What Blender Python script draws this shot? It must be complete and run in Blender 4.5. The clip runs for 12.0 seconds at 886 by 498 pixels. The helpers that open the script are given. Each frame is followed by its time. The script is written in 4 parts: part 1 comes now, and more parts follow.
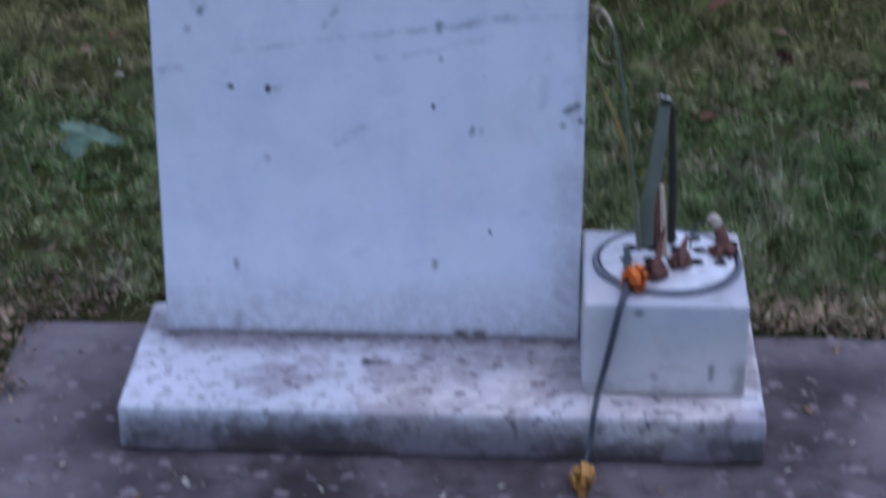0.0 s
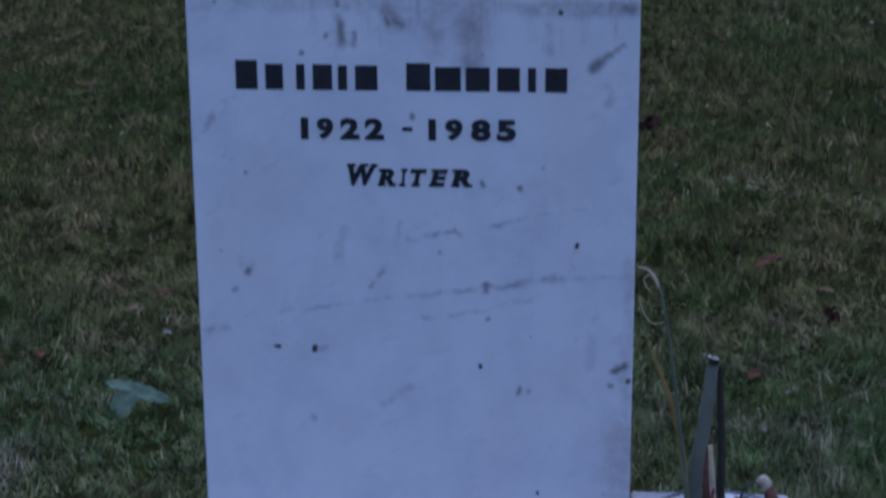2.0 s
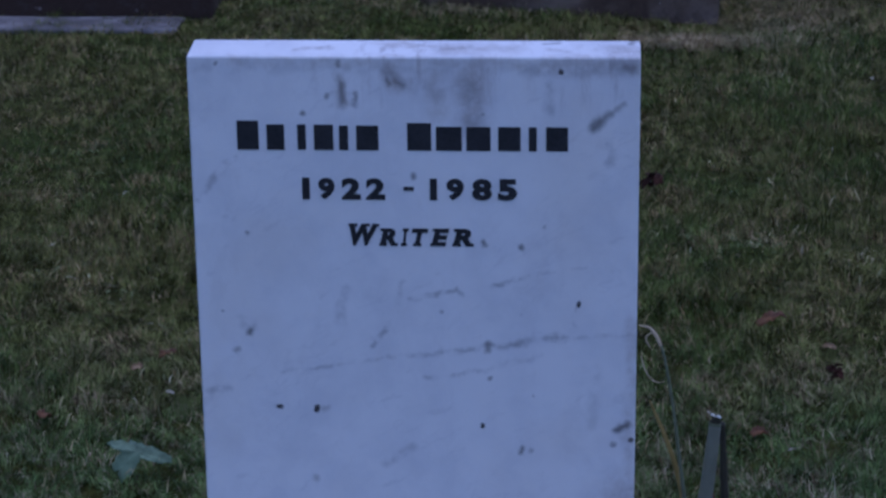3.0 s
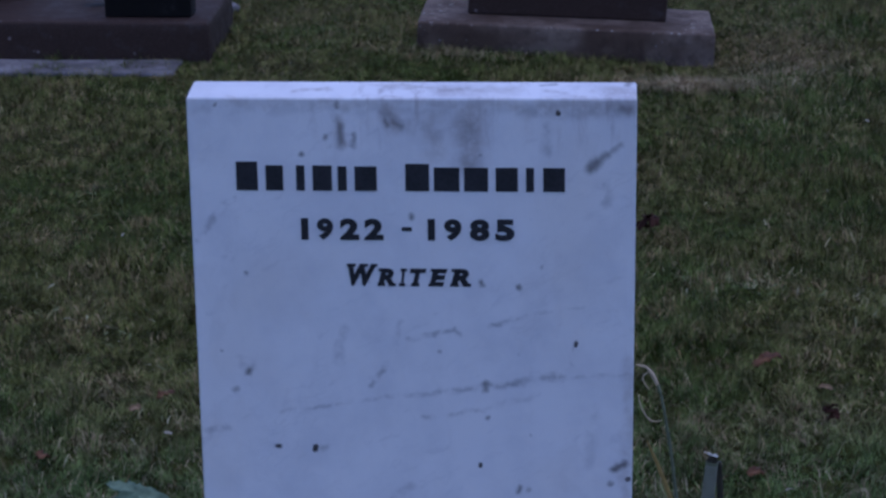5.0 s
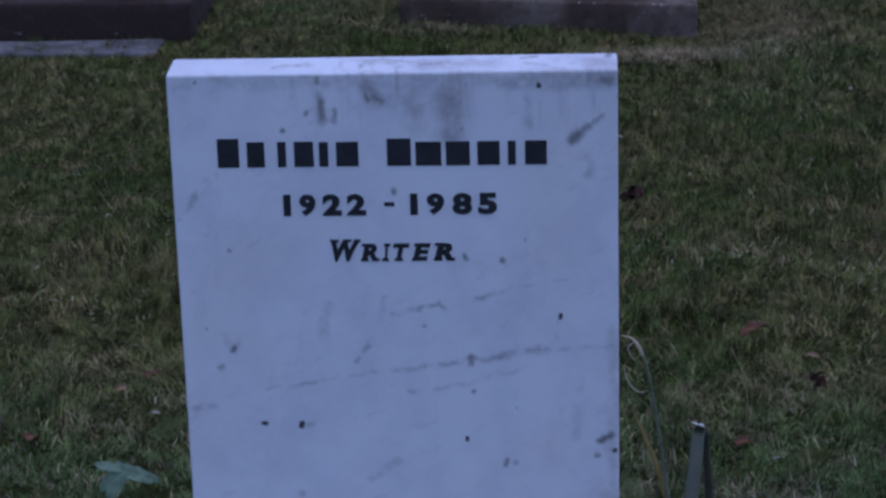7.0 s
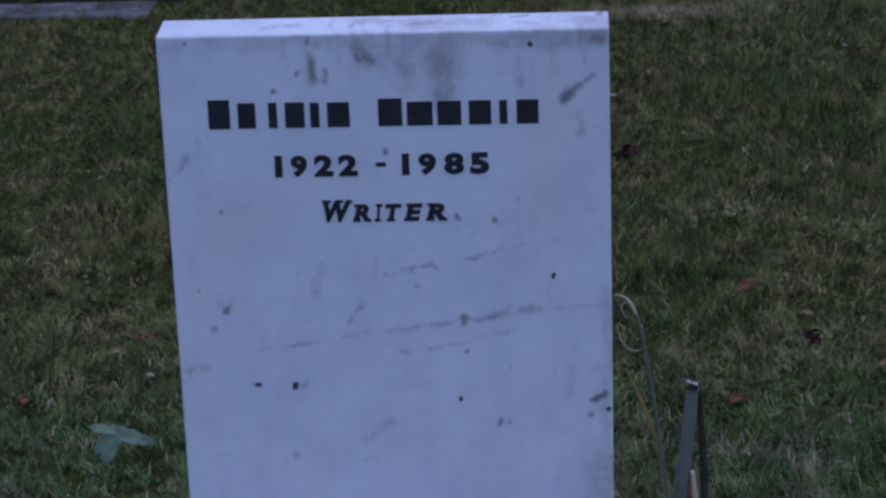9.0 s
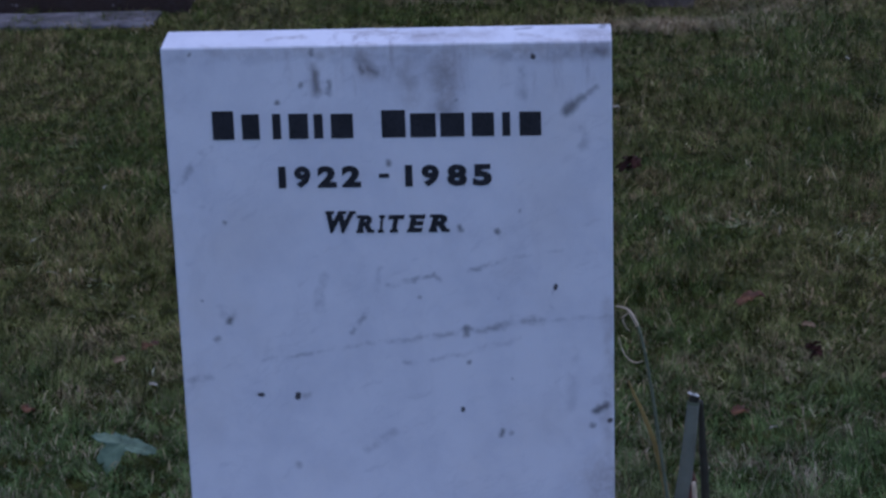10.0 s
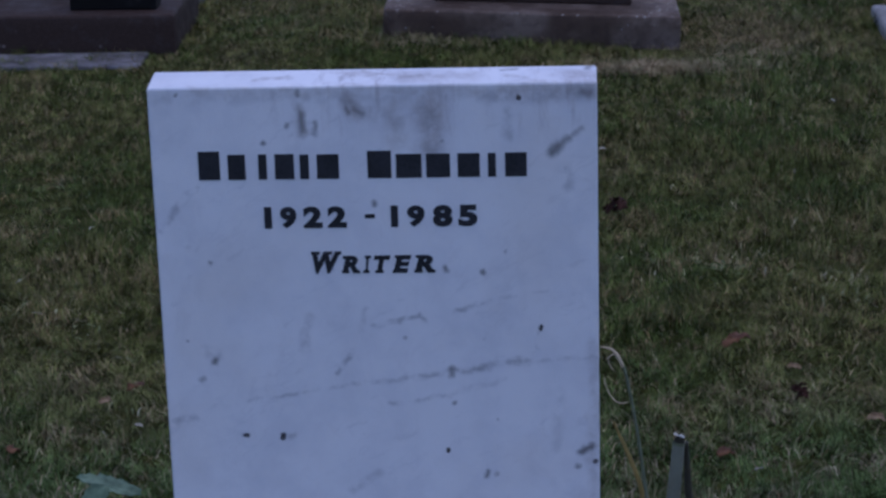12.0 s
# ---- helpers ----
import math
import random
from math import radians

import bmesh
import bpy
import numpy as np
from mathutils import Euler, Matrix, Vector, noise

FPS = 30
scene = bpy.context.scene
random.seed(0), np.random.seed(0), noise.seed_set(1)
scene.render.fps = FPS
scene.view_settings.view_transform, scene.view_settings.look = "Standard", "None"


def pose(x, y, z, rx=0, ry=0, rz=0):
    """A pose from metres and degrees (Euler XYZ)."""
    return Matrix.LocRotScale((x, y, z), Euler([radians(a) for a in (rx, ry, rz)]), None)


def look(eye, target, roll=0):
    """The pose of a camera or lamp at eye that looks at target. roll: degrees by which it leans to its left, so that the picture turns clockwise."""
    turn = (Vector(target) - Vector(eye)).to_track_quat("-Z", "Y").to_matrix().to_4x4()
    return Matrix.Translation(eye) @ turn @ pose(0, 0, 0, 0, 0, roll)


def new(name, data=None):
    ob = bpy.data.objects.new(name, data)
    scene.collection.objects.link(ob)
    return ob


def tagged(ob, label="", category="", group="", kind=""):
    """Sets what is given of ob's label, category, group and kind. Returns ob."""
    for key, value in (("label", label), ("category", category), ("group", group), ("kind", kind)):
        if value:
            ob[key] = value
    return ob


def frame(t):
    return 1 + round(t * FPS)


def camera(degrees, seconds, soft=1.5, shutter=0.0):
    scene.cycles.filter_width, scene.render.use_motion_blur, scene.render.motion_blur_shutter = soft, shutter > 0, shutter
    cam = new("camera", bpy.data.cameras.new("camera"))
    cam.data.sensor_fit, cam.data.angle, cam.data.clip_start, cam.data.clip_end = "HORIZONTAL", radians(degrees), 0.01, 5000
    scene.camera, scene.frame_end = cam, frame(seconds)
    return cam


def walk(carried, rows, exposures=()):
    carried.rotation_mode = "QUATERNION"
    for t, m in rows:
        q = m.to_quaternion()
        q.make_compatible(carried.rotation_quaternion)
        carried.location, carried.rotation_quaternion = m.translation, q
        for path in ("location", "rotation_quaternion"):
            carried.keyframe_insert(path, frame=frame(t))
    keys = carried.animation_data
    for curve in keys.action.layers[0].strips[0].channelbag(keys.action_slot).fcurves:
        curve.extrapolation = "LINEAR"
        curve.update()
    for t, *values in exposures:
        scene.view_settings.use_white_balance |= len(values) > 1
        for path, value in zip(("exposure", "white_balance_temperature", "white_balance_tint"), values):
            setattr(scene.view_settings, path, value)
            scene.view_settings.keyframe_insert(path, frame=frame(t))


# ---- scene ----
cam = camera(22.4, 12.0, soft=2.7, shutter=1.0)
PATH = [
    (0, (0.245, -2.951, 1.648), (0.159, -1.152, 0.778), 0.0),
    (0.04, (0.245, -2.951, 1.648), (0.157, -1.149, 0.783), 0.0),
    (0.2, (0.243, -2.946, 1.648), (0.140, -1.129, 0.815), -0.3),
    (0.32, (0.243, -2.945, 1.648), (0.138, -1.127, 0.819), -0.3),
    (0.5, (0.242, -2.943, 1.648), (0.135, -1.123, 0.827), -0.4),
    (1, (0.245, -2.946, 1.653), (0.122, -1.105, 0.88), -0.6),
    (1.5, (0.246, -2.949, 1.656), (0.119, -1.082, 0.95), -0.4),
    (2, (0.243, -2.943, 1.655), (0.112, -1.06, 0.994), -0.4),
    (2.5, (0.245, -2.942, 1.659), (0.113, -1.048, 1.029), -0.5),
    (3, (0.246, -2.943, 1.659), (0.111, -1.044, 1.046), -0.7),
    (5, (0.245, -2.962, 1.66), (0.113, -1.051, 1.084), -0.7),
    (5.5, (0.249, -2.959, 1.66), (0.118, -1.047, 1.088), -1.1),
    (6, (0.252, -2.956, 1.659), (0.126, -1.043, 1.088), -1.7),
    (6.5, (0.25, -2.957, 1.657), (0.127, -1.048, 1.074), -1.6),
    (7, (0.251, -2.959, 1.657), (0.13, -1.054, 1.06), -1.6),
    (9, (0.256, -2.953, 1.655), (0.138, -1.059, 1.024), -2.0),
    (9.5, (0.256, -2.958, 1.657), (0.134, -1.063, 1.029), -1.8),
    (10, (0.258, -2.964, 1.66), (0.137, -1.068, 1.038), -1.8),
    (10.5, (0.26, -2.974, 1.663), (0.139, -1.075, 1.05), -1.7),
    (11, (0.259, -2.983, 1.664), (0.142, -1.078, 1.065), -1.7),
    (11.5, (0.261, -2.98, 1.663), (0.149, -1.072, 1.073), -1.7),
    (12, (0.26, -2.967, 1.659), (0.151, -1.058, 1.072), -1.6),
]
walk(cam, [(t, look(eye, target, roll)) for t, eye, target, roll in PATH],
     [(0.0, 1.53, 5620, 22), (0.5, 1.09, 5380, 24), (1.0, 0.80, 5180, 26), (2.0, 0.83, 5090, 26), (3.0, 0.88, 5150, 27), (5.0, 0.90, 5250, 28), (9.0, 0.92, 5400, 27), (12.0, 0.92, 5560, 26)])

# ---- world, sun ----
world = bpy.data.worlds.new("world")
scene.world = world
world.use_nodes = True
wn = world.node_tree
sky = wn.nodes.new("ShaderNodeTexSky")
sky.sky_type = 'NISHITA'
sky.sun_disc = False
sky.sun_elevation, sky.sun_rotation = radians(81), radians(135)
sky.air_density, sky.dust_density, sky.ozone_density = 1.0, 0.6, 2.0
wn.nodes["Background"].inputs[1].default_value = 0.075
wn.links.new(sky.outputs[0], wn.nodes["Background"].inputs[0])
sun = new("sun", bpy.data.lights.new("sun", 'SUN'))
sun.data.energy, sun.data.angle, sun.data.color = 0.5, radians(70), (1.0, 0.98, 0.96)
sun.matrix_basis = look((0.5, 0.4, 4.5), (0, 0, 0))


# ---- material helpers ----
def link_in(nt, node, key, value):
    if isinstance(value, bpy.types.NodeSocket):
        nt.links.new(value, node.inputs[key])
    else:
        node.inputs[key].default_value = value


def node(nt, kind, out=0, **ins):
    n = nt.nodes.new("ShaderNode" + kind)
    for key, value in ins.items():
        if key.startswith("_"):
            if key == "_operation":
                n.operation = value
            elif key == "_type":
                n.data_type = value
            elif key == "_blend":
                n.blend_type = value
            elif key == "_feature":
                n.feature = value
            elif key == "_interp":
                n.interpolation_type = value
        elif key[0] == "i" and key[1:].isdigit():
            link_in(nt, n, int(key[1:]), value)
        else:
            link_in(nt, n, key.replace("_", " "), value)
    return n.outputs[out]


def maths(nt, op, a, b=0.0, c=0.0):
    return node(nt, "Math", _operation=op, i0=a, i1=b, i2=c)


def vmaths(nt, op, a, b=(0, 0, 0)):
    return node(nt, "VectorMath", _operation=op, i0=a, i1=b)


def noise_tex(nt, co, scale, detail=4.0, rough=0.55, out=0):
    return node(nt, "TexNoise", out, Vector=co, Scale=scale, Detail=detail, Roughness=rough)


def ramp(nt, value, lo, hi, a=0.0, b=1.0):
    return node(nt, "MapRange", _interp='SMOOTHSTEP', Value=value, From_Min=lo, From_Max=hi, To_Min=a, To_Max=b)


def mix(nt, fac, a, b, blend='MIX'):
    n = nt.nodes.new("ShaderNodeMix")
    n.data_type, n.blend_type = 'RGBA', blend
    for i, v in ((0, fac), (6, a), (7, b)):
        if isinstance(v, tuple):
            v = (*v[:3], 1.0)
        link_in(nt, n, i, v)
    return n.outputs[2]


def material(name):
    m = bpy.data.materials.new(name)
    m.use_nodes = True
    return m, m.node_tree, m.node_tree.nodes["Principled BSDF"]


def object_co(nt):
    return nt.nodes.new("ShaderNodeTexCoord").outputs["Object"]


def bump(nt, height, strength, distance):
    return node(nt, "Bump", Strength=strength, Distance=distance, Height=height)


def streak(nt, co, a, b, width, core=0.0):
    """A soft mark along the line from a to b, fading over its width."""
    ba = Vector(b) - Vector(a)
    pa = vmaths(nt, 'SUBTRACT', co, tuple(a))
    along = node(nt, "VectorMath", 1, _operation='DOT_PRODUCT', i0=pa, i1=tuple(ba / max(ba.length_squared, 1e-9)))
    
    h = node(nt, "Clamp", Value=along)
    on = node(nt, "VectorMath", 0, _operation='SCALE', i0=tuple(ba))
    nt.links.new(h, on.node.inputs["Scale"])
    gap = node(nt, "VectorMath", 1, _operation='LENGTH', i0=vmaths(nt, 'SUBTRACT', pa, on))
    return ramp(nt, gap, width * (1.15 - 0.4 * core), width * 0.3 * core, 0.0, 1.0)


def wobble(nt, co, scale, amount):
    n = noise_tex(nt, co, scale, 3.0, 0.6, 1)
    return vmaths(nt, 'ADD', co, node(nt, "VectorMath", 0, _operation='MULTIPLY', i0=vmaths(nt, 'SUBTRACT', n, (0.5, 0.5, 0.5)), i1=(amount,) * 3))


def plain(name, colour, rough=0.6, vary=0.25, scale=60.0, metal=0.0, relief=0.3, second=None):
    """A surface with grain and blotches at two scales."""
    m, nt, b = material(name)
    co = object_co(nt)
    fine, broad = noise_tex(nt, co, scale), noise_tex(nt, co, scale / 7.0, 3.0)
    f = maths(nt, 'MULTIPLY', ramp(nt, fine, 0.3, 0.7), 0.5)
    f = maths(nt, 'MULTIPLY_ADD', ramp(nt, broad, 0.35, 0.65), 0.5, f)
    dark = tuple(c * (1 - vary) for c in colour) if second is None else second
    light = tuple(min(1.0, c * (1 + vary)) for c in colour)
    link_in(nt, b, "Base Color", mix(nt, f, dark, light))
    b.inputs["Roughness"].default_value, b.inputs["Metallic"].default_value = rough, metal
    b.inputs["Specular IOR Level"].default_value = 0.2
    link_in(nt, b, "Normal", bump(nt, fine, relief, 0.004))
    return m


# ---- materials ----
def marble(name, veins, spots, mould, mould_low=0.5, warm=0.3, ragged=0.008, grime_shade=(), dark_tone=(0.19, 0.16, 0.14), white=1.0, rain=0.0, dots=(), tint=None):
    """White weathered marble: fine grey cloud, drawn grey veins, dark spots, patches of mould."""
    m, nt, b = material(name)
    co = object_co(nt)
    cloud = noise_tex(nt, co, 9.0, 6.0, 0.6)
    grain = noise_tex(nt, co, 300.0, 3.0)
    streaky = noise_tex(nt, vmaths(nt, 'MULTIPLY', wobble(nt, co, 6.0, 0.2), (14.0, 14.0, 4.0)), 1.0, 6.0, 0.7)
    col = mix(nt, ramp(nt, cloud, 0.38, 0.72), tuple(c * white for c in (0.74, 0.75, 0.76)), tuple(c * white for c in (0.64, 0.655, 0.68)))
    col = mix(nt, maths(nt, 'MULTIPLY', ramp(nt, streaky, 0.5, 0.75), 0.28), col, (0.52, 0.52, 0.54))
    slant = vmaths(nt, 'MULTIPLY', node(nt, "VectorRotate", Vector=wobble(nt, co, 12.0, 0.05), Axis=(0, 1, 0), Angle=radians(30)), (9.0, 9.0, 34.0))
    hair = maths(nt, 'ABSOLUTE', maths(nt, 'SUBTRACT', noise_tex(nt, slant, 1.0, 3.0, 0.6), 0.5))
    hair = maths(nt, 'MULTIPLY', ramp(nt, hair, 0.03, 0.0), ramp(nt, noise_tex(nt, co, 8.0, 3.0), 0.5, 0.62))
    col = mix(nt, maths(nt, 'MULTIPLY', hair, 0.11), col, (0.30, 0.31, 0.36))
    smudge = maths(nt, 'MULTIPLY', ramp(nt, noise_tex(nt, slant, 1.9, 3.0, 0.55), 0.61, 0.72), 0.17)
    col = mix(nt, smudge, col, (0.34, 0.35, 0.39))
    col = mix(nt, maths(nt, 'MULTIPLY', ramp(nt, noise_tex(nt, co, 3.0, 3.0), 0.5, 0.7), warm), col, (0.62, 0.57, 0.50))
    wob = wobble(nt, co, 28.0, 0.022)
    fade = ramp(nt, noise_tex(nt, co, 38.0, 3.0), 0.36, 0.6)
    tot = None
    for a, c, w, s in veins:
        k = maths(nt, 'MULTIPLY', streak(nt, wob, a, c, w), s)
        tot = k if tot is None else maths(nt, 'MAXIMUM', tot, k)
    if tot is not None:
        col = mix(nt, maths(nt, 'MULTIPLY', maths(nt, 'MULTIPLY', tot, fade), 0.74), col, (0.16, 0.17, 0.20))
    near = wobble(nt, co, 110.0 if ragged < 0.01 else 45.0, ragged)
    tot = None
    for a, c, w, s in spots:
        k = maths(nt, 'MULTIPLY', streak(nt, near, a, c, w, 1.0 if ragged < 0.01 and w < 0.0095 and s > 0.88 else 0.6 if ragged > 0.01 else 0.0), s)
        tot = k if tot is None else maths(nt, 'MAXIMUM', tot, k)
    if tot is not None:
        col = mix(nt, tot, col, (0.035, 0.033, 0.035))
    # brown grime with ragged outlines; on the base also shade put into the colour
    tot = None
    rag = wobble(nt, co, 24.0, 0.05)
    for a, c, w, s in grime_shade:
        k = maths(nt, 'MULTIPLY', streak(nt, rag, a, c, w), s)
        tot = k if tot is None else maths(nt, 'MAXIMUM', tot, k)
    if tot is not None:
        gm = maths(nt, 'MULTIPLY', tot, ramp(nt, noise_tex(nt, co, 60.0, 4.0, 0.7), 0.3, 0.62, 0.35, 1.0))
        col = mix(nt, gm, col, dark_tone)
    # thin runs of dirt that rain has drawn down from the top edge
    if rain > 0:
        runs = noise_tex(nt, vmaths(nt, 'MULTIPLY', wobble(nt, co, 30.0, 0.012), (62.0, 20.0, 9.0)), 1.0, 5.0, 0.68)
        high = node(nt, "SeparateXYZ", 2, Vector=co)
        runs = maths(nt, 'MULTIPLY', ramp(nt, runs, 0.5, 0.68), ramp(nt, high, 0.885, 0.975))
        runs = maths(nt, 'MULTIPLY', runs, ramp(nt, noise_tex(nt, co, 7.0, 3.0), 0.40, 0.58, 0.15, 1.0))
        runs = maths(nt, 'MULTIPLY', runs, ramp(nt, node(nt, "SeparateXYZ", 0, Vector=co), -0.20, -0.09, 0.12, 1.0))
        col = mix(nt, maths(nt, 'MULTIPLY', runs, rain), col, (0.25, 0.21, 0.215))
    # scattered specks of lichen
    cell = node(nt, "TexVoronoi", 0, Vector=wobble(nt, co, 60.0, 0.01), Scale=26.0)
    pick = ramp(nt, noise_tex(nt, co, 14.0, 2.0), 0.54, 0.63)
    speck = maths(nt, 'MULTIPLY', ramp(nt, cell, 0.11, 0.03), pick)
    col = mix(nt, maths(nt, 'MULTIPLY', speck, 0.42), col, (0.09, 0.09, 0.10))
    if mould > 0:
        # a thin film in broad islands, dark curved rims where it has dried, and small blots
        film = noise_tex(nt, wobble(nt, co, 22.0, 0.03), 11.0, 5.0, 0.62)
        dm = maths(nt, 'MULTIPLY', ramp(nt, film, mould_low, mould_low + 0.14), mould * 0.62)
        col = mix(nt, dm, col, (0.25, 0.215, 0.225))
        rim = maths(nt, 'ABSOLUTE', maths(nt, 'SUBTRACT', noise_tex(nt, wobble(nt, co, 30.0, 0.02), 19.0, 4.0, 0.6), 0.5))
        rim = maths(nt, 'MULTIPLY', ramp(nt, rim, 0.034, 0.0), ramp(nt, noise_tex(nt, co, 16.0, 3.0), 0.50, 0.62))
        col = mix(nt, maths(nt, 'MULTIPLY', rim, mould * 0.50), col, (0.10, 0.085, 0.085))
        blot = ramp(nt, noise_tex(nt, wobble(nt, co, 60.0, 0.01), 40.0, 4.0, 0.6), 0.55, 0.62)
        blot = maths(nt, 'MULTIPLY', blot, ramp(nt, noise_tex(nt, co, 7.0, 3.0), 0.40, 0.60, 0.5, 1.0))
        col = mix(nt, maths(nt, 'MULTIPLY', blot, mould * 0.74), col, (0.085, 0.075, 0.078))
    for a, c, w in dots:
        col = mix(nt, streak(nt, wobble(nt, co, 120.0, 0.006), a, c, w, 0.8), col, (0.030, 0.028, 0.030))
    if tint:
        col = mix(nt, 1.0, col, tint, 'MULTIPLY')
    link_in(nt, b, "Base Color", col)
    link_in(nt, b, "Roughness", ramp(nt, cloud, 0.3, 0.7, 0.5, 0.66))
    link_in(nt, b, "Normal", bump(nt, grain, 0.25, 0.0015))
    return m


def xz(*v):
    return [((a, 0, c), (d, 0, e), w, s) for a, c, d, e, w, s in v]


FACE_VEINS = xz(
    (-0.028, 0.628, 0.054, 0.650, 0.005, 0.75), (0.054, 0.648, 0.062, 0.640, 0.005, 0.6), (0.104, 0.655, 0.168, 0.671, 0.006, 0.7),
    (0.168, 0.671, 0.235, 0.686, 0.005, 0.35), (-0.062, 0.566, -0.032, 0.616, 0.006, 0.7), (-0.030, 0.62, -0.02, 0.66, 0.007, 0.4),
    (-0.193, 0.523, -0.047, 0.546, 0.005, 0.5), (-0.047, 0.546, 0.098, 0.564, 0.006, 0.6), (0.098, 0.564, 0.205, 0.582, 0.009, 0.85),
    (0.205, 0.582, 0.305, 0.586, 0.005, 0.4), (0.009, 0.515, 0.097, 0.531, 0.006, 0.5), (0.097, 0.531, 0.17, 0.553, 0.006, 0.3))
EDGE_VEINS = xz(
    (-0.303, 0.777, -0.285, 0.805, 0.007, 0.7), (-0.285, 0.805, -0.251, 0.837, 0.008, 0.75), (-0.252, 0.60, -0.236, 0.592, 0.013, 0.5), (-0.302, 0.492, -0.272, 0.501, 0.007, 0.5),
    (-0.10, 0.955, -0.097, 0.915, 0.010, 0.75), (-0.083, 0.93, -0.082, 0.915, 0.006, 0.8), (-0.115, 0.925, -0.114, 0.915, 0.006, 0.8), (-0.04, 0.962, -0.012, 0.942, 0.013, 0.65), (0.00, 0.945, 0.03, 0.925, 0.018, 0.35),
    (0.075, 0.95, 0.078, 0.885, 0.024, 0.5), (0.183, 0.945, 0.184, 0.905, 0.009, 0.5), (-0.30, 0.966, 0.30, 0.967, 0.012, 0.3))
SMALL_VEINS = xz(
    (0.15, 0.965, 0.29, 0.965, 0.016, 0.55), (0.262, 0.86, 0.266, 0.835, 0.011, 0.45), (0.224, 0.628, 0.218, 0.603, 0.004, 0.8),
    (-0.05, 0.385, -0.01, 0.412, 0.010, 0.4), (-0.11, 0.60, -0.10, 0.645, 0.010, 0.4), (0.245, 0.45, 0.25, 0.53, 0.014, 0.3))
FACE_SPOTS = xz(
    (-0.200, 0.471, -0.197, 0.471, 0.0075, 1.0), (-0.146, 0.467, -0.145, 0.471, 0.0075, 1.0), (-0.137, 0.469, -0.13, 0.470, 0.007, 0.3),
    (0.090, 0.446, 0.091, 0.446, 0.006, 1.0), (0.226, 0.632, 0.224, 0.628, 0.006, 1.0), (0.199, 0.960, 0.199, 0.961, 0.006, 1.0),
    (0.244, 0.884, 0.252, 0.892, 0.0115, 0.74), (0.250, 0.891, 0.266, 0.903, 0.0085, 0.58), (0.262, 0.900, 0.285, 0.917, 0.0055, 0.4), (0.279, 0.442, 0.295, 0.451, 0.008, 0.8))
LICHEN_SPOTS = xz(
    (0.300, 0.427, 0.300, 0.428, 0.0075, 0.95), (0.275, 0.420, 0.276, 0.420, 0.006, 0.6), (0.144, 0.406, 0.147, 0.412, 0.006, 0.7),
    (0.101, 0.518, 0.101, 0.518, 0.005, 0.7), (0.146, 0.712, 0.146, 0.712, 0.006, 0.8), (0.093, 0.719, 0.094, 0.716, 0.006, 0.7),
    (-0.153, 0.902, -0.153, 0.902, 0.006, 0.8), (-0.238, 0.582, -0.237, 0.585, 0.0075, 0.75), (-0.258, 0.556, -0.256, 0.557, 0.007, 0.5),
    (0.173, 0.250, 0.173, 0.250, 0.006, 1.0), (-0.202, 0.185, -0.202, 0.195, 0.006, 0.6), (0.092, 0.19, 0.092, 0.2, 0.007, 0.6))
LOW_SPOTS = xz(
    (0.126, 0.080, 0.134, 0.081, 0.012, 1.0), (0.155, 0.081, 0.162, 0.081, 0.012, 1.0), (-0.236, 0.73, -0.236, 0.73, 0.005, 0.6),
    (-0.003, 0.815, -0.003, 0.812, 0.006, 0.7), (0.098, 0.560, 0.099, 0.570, 0.007, 0.6), (-0.205, 0.085, -0.20, 0.105, 0.011, 0.35),
    (0.158, 0.408, 0.16, 0.41, 0.005, 0.4), (-0.15, 0.36, -0.15, 0.362, 0.008, 0.35), (-0.29, 0.077, 0.29, 0.077, 0.008, 0.45))
TOP_SPOTS = xz(
    (-0.098, 0.943, -0.097, 0.921, 0.007, 0.45), (-0.119, 0.927, -0.119, 0.924, 0.0045, 0.6), (-0.080, 0.930, -0.080, 0.922, 0.005, 0.55), (-0.036, 0.950, -0.034, 0.944, 0.006, 0.6),
    (-0.026, 0.946, -0.014, 0.941, 0.006, 0.45), (-0.270, 0.972, -0.270, 0.971, 0.004, 0.6), (-0.103, 0.973, -0.102, 0.969, 0.005, 0.6), (0.286, 0.968, 0.296, 0.966, 0.009, 0.45)) + [
    ((-0.125, 0.07, 0.99), (-0.105, 0.075, 0.99), 0.008, 0.6), ((0.045, 0.03, 0.99), (0.075, 0.04, 0.99), 0.008, 0.4), ((0.175, 0.05, 0.99), (0.195, 0.055, 0.99), 0.006, 0.6), ((0.10, 0.02, 0.99), (0.125, 0.025, 0.99), 0.006, 0.45), ((0.292, 0.05, 0.99), (0.303, 0.08, 0.99), 0.008, 0.6)]
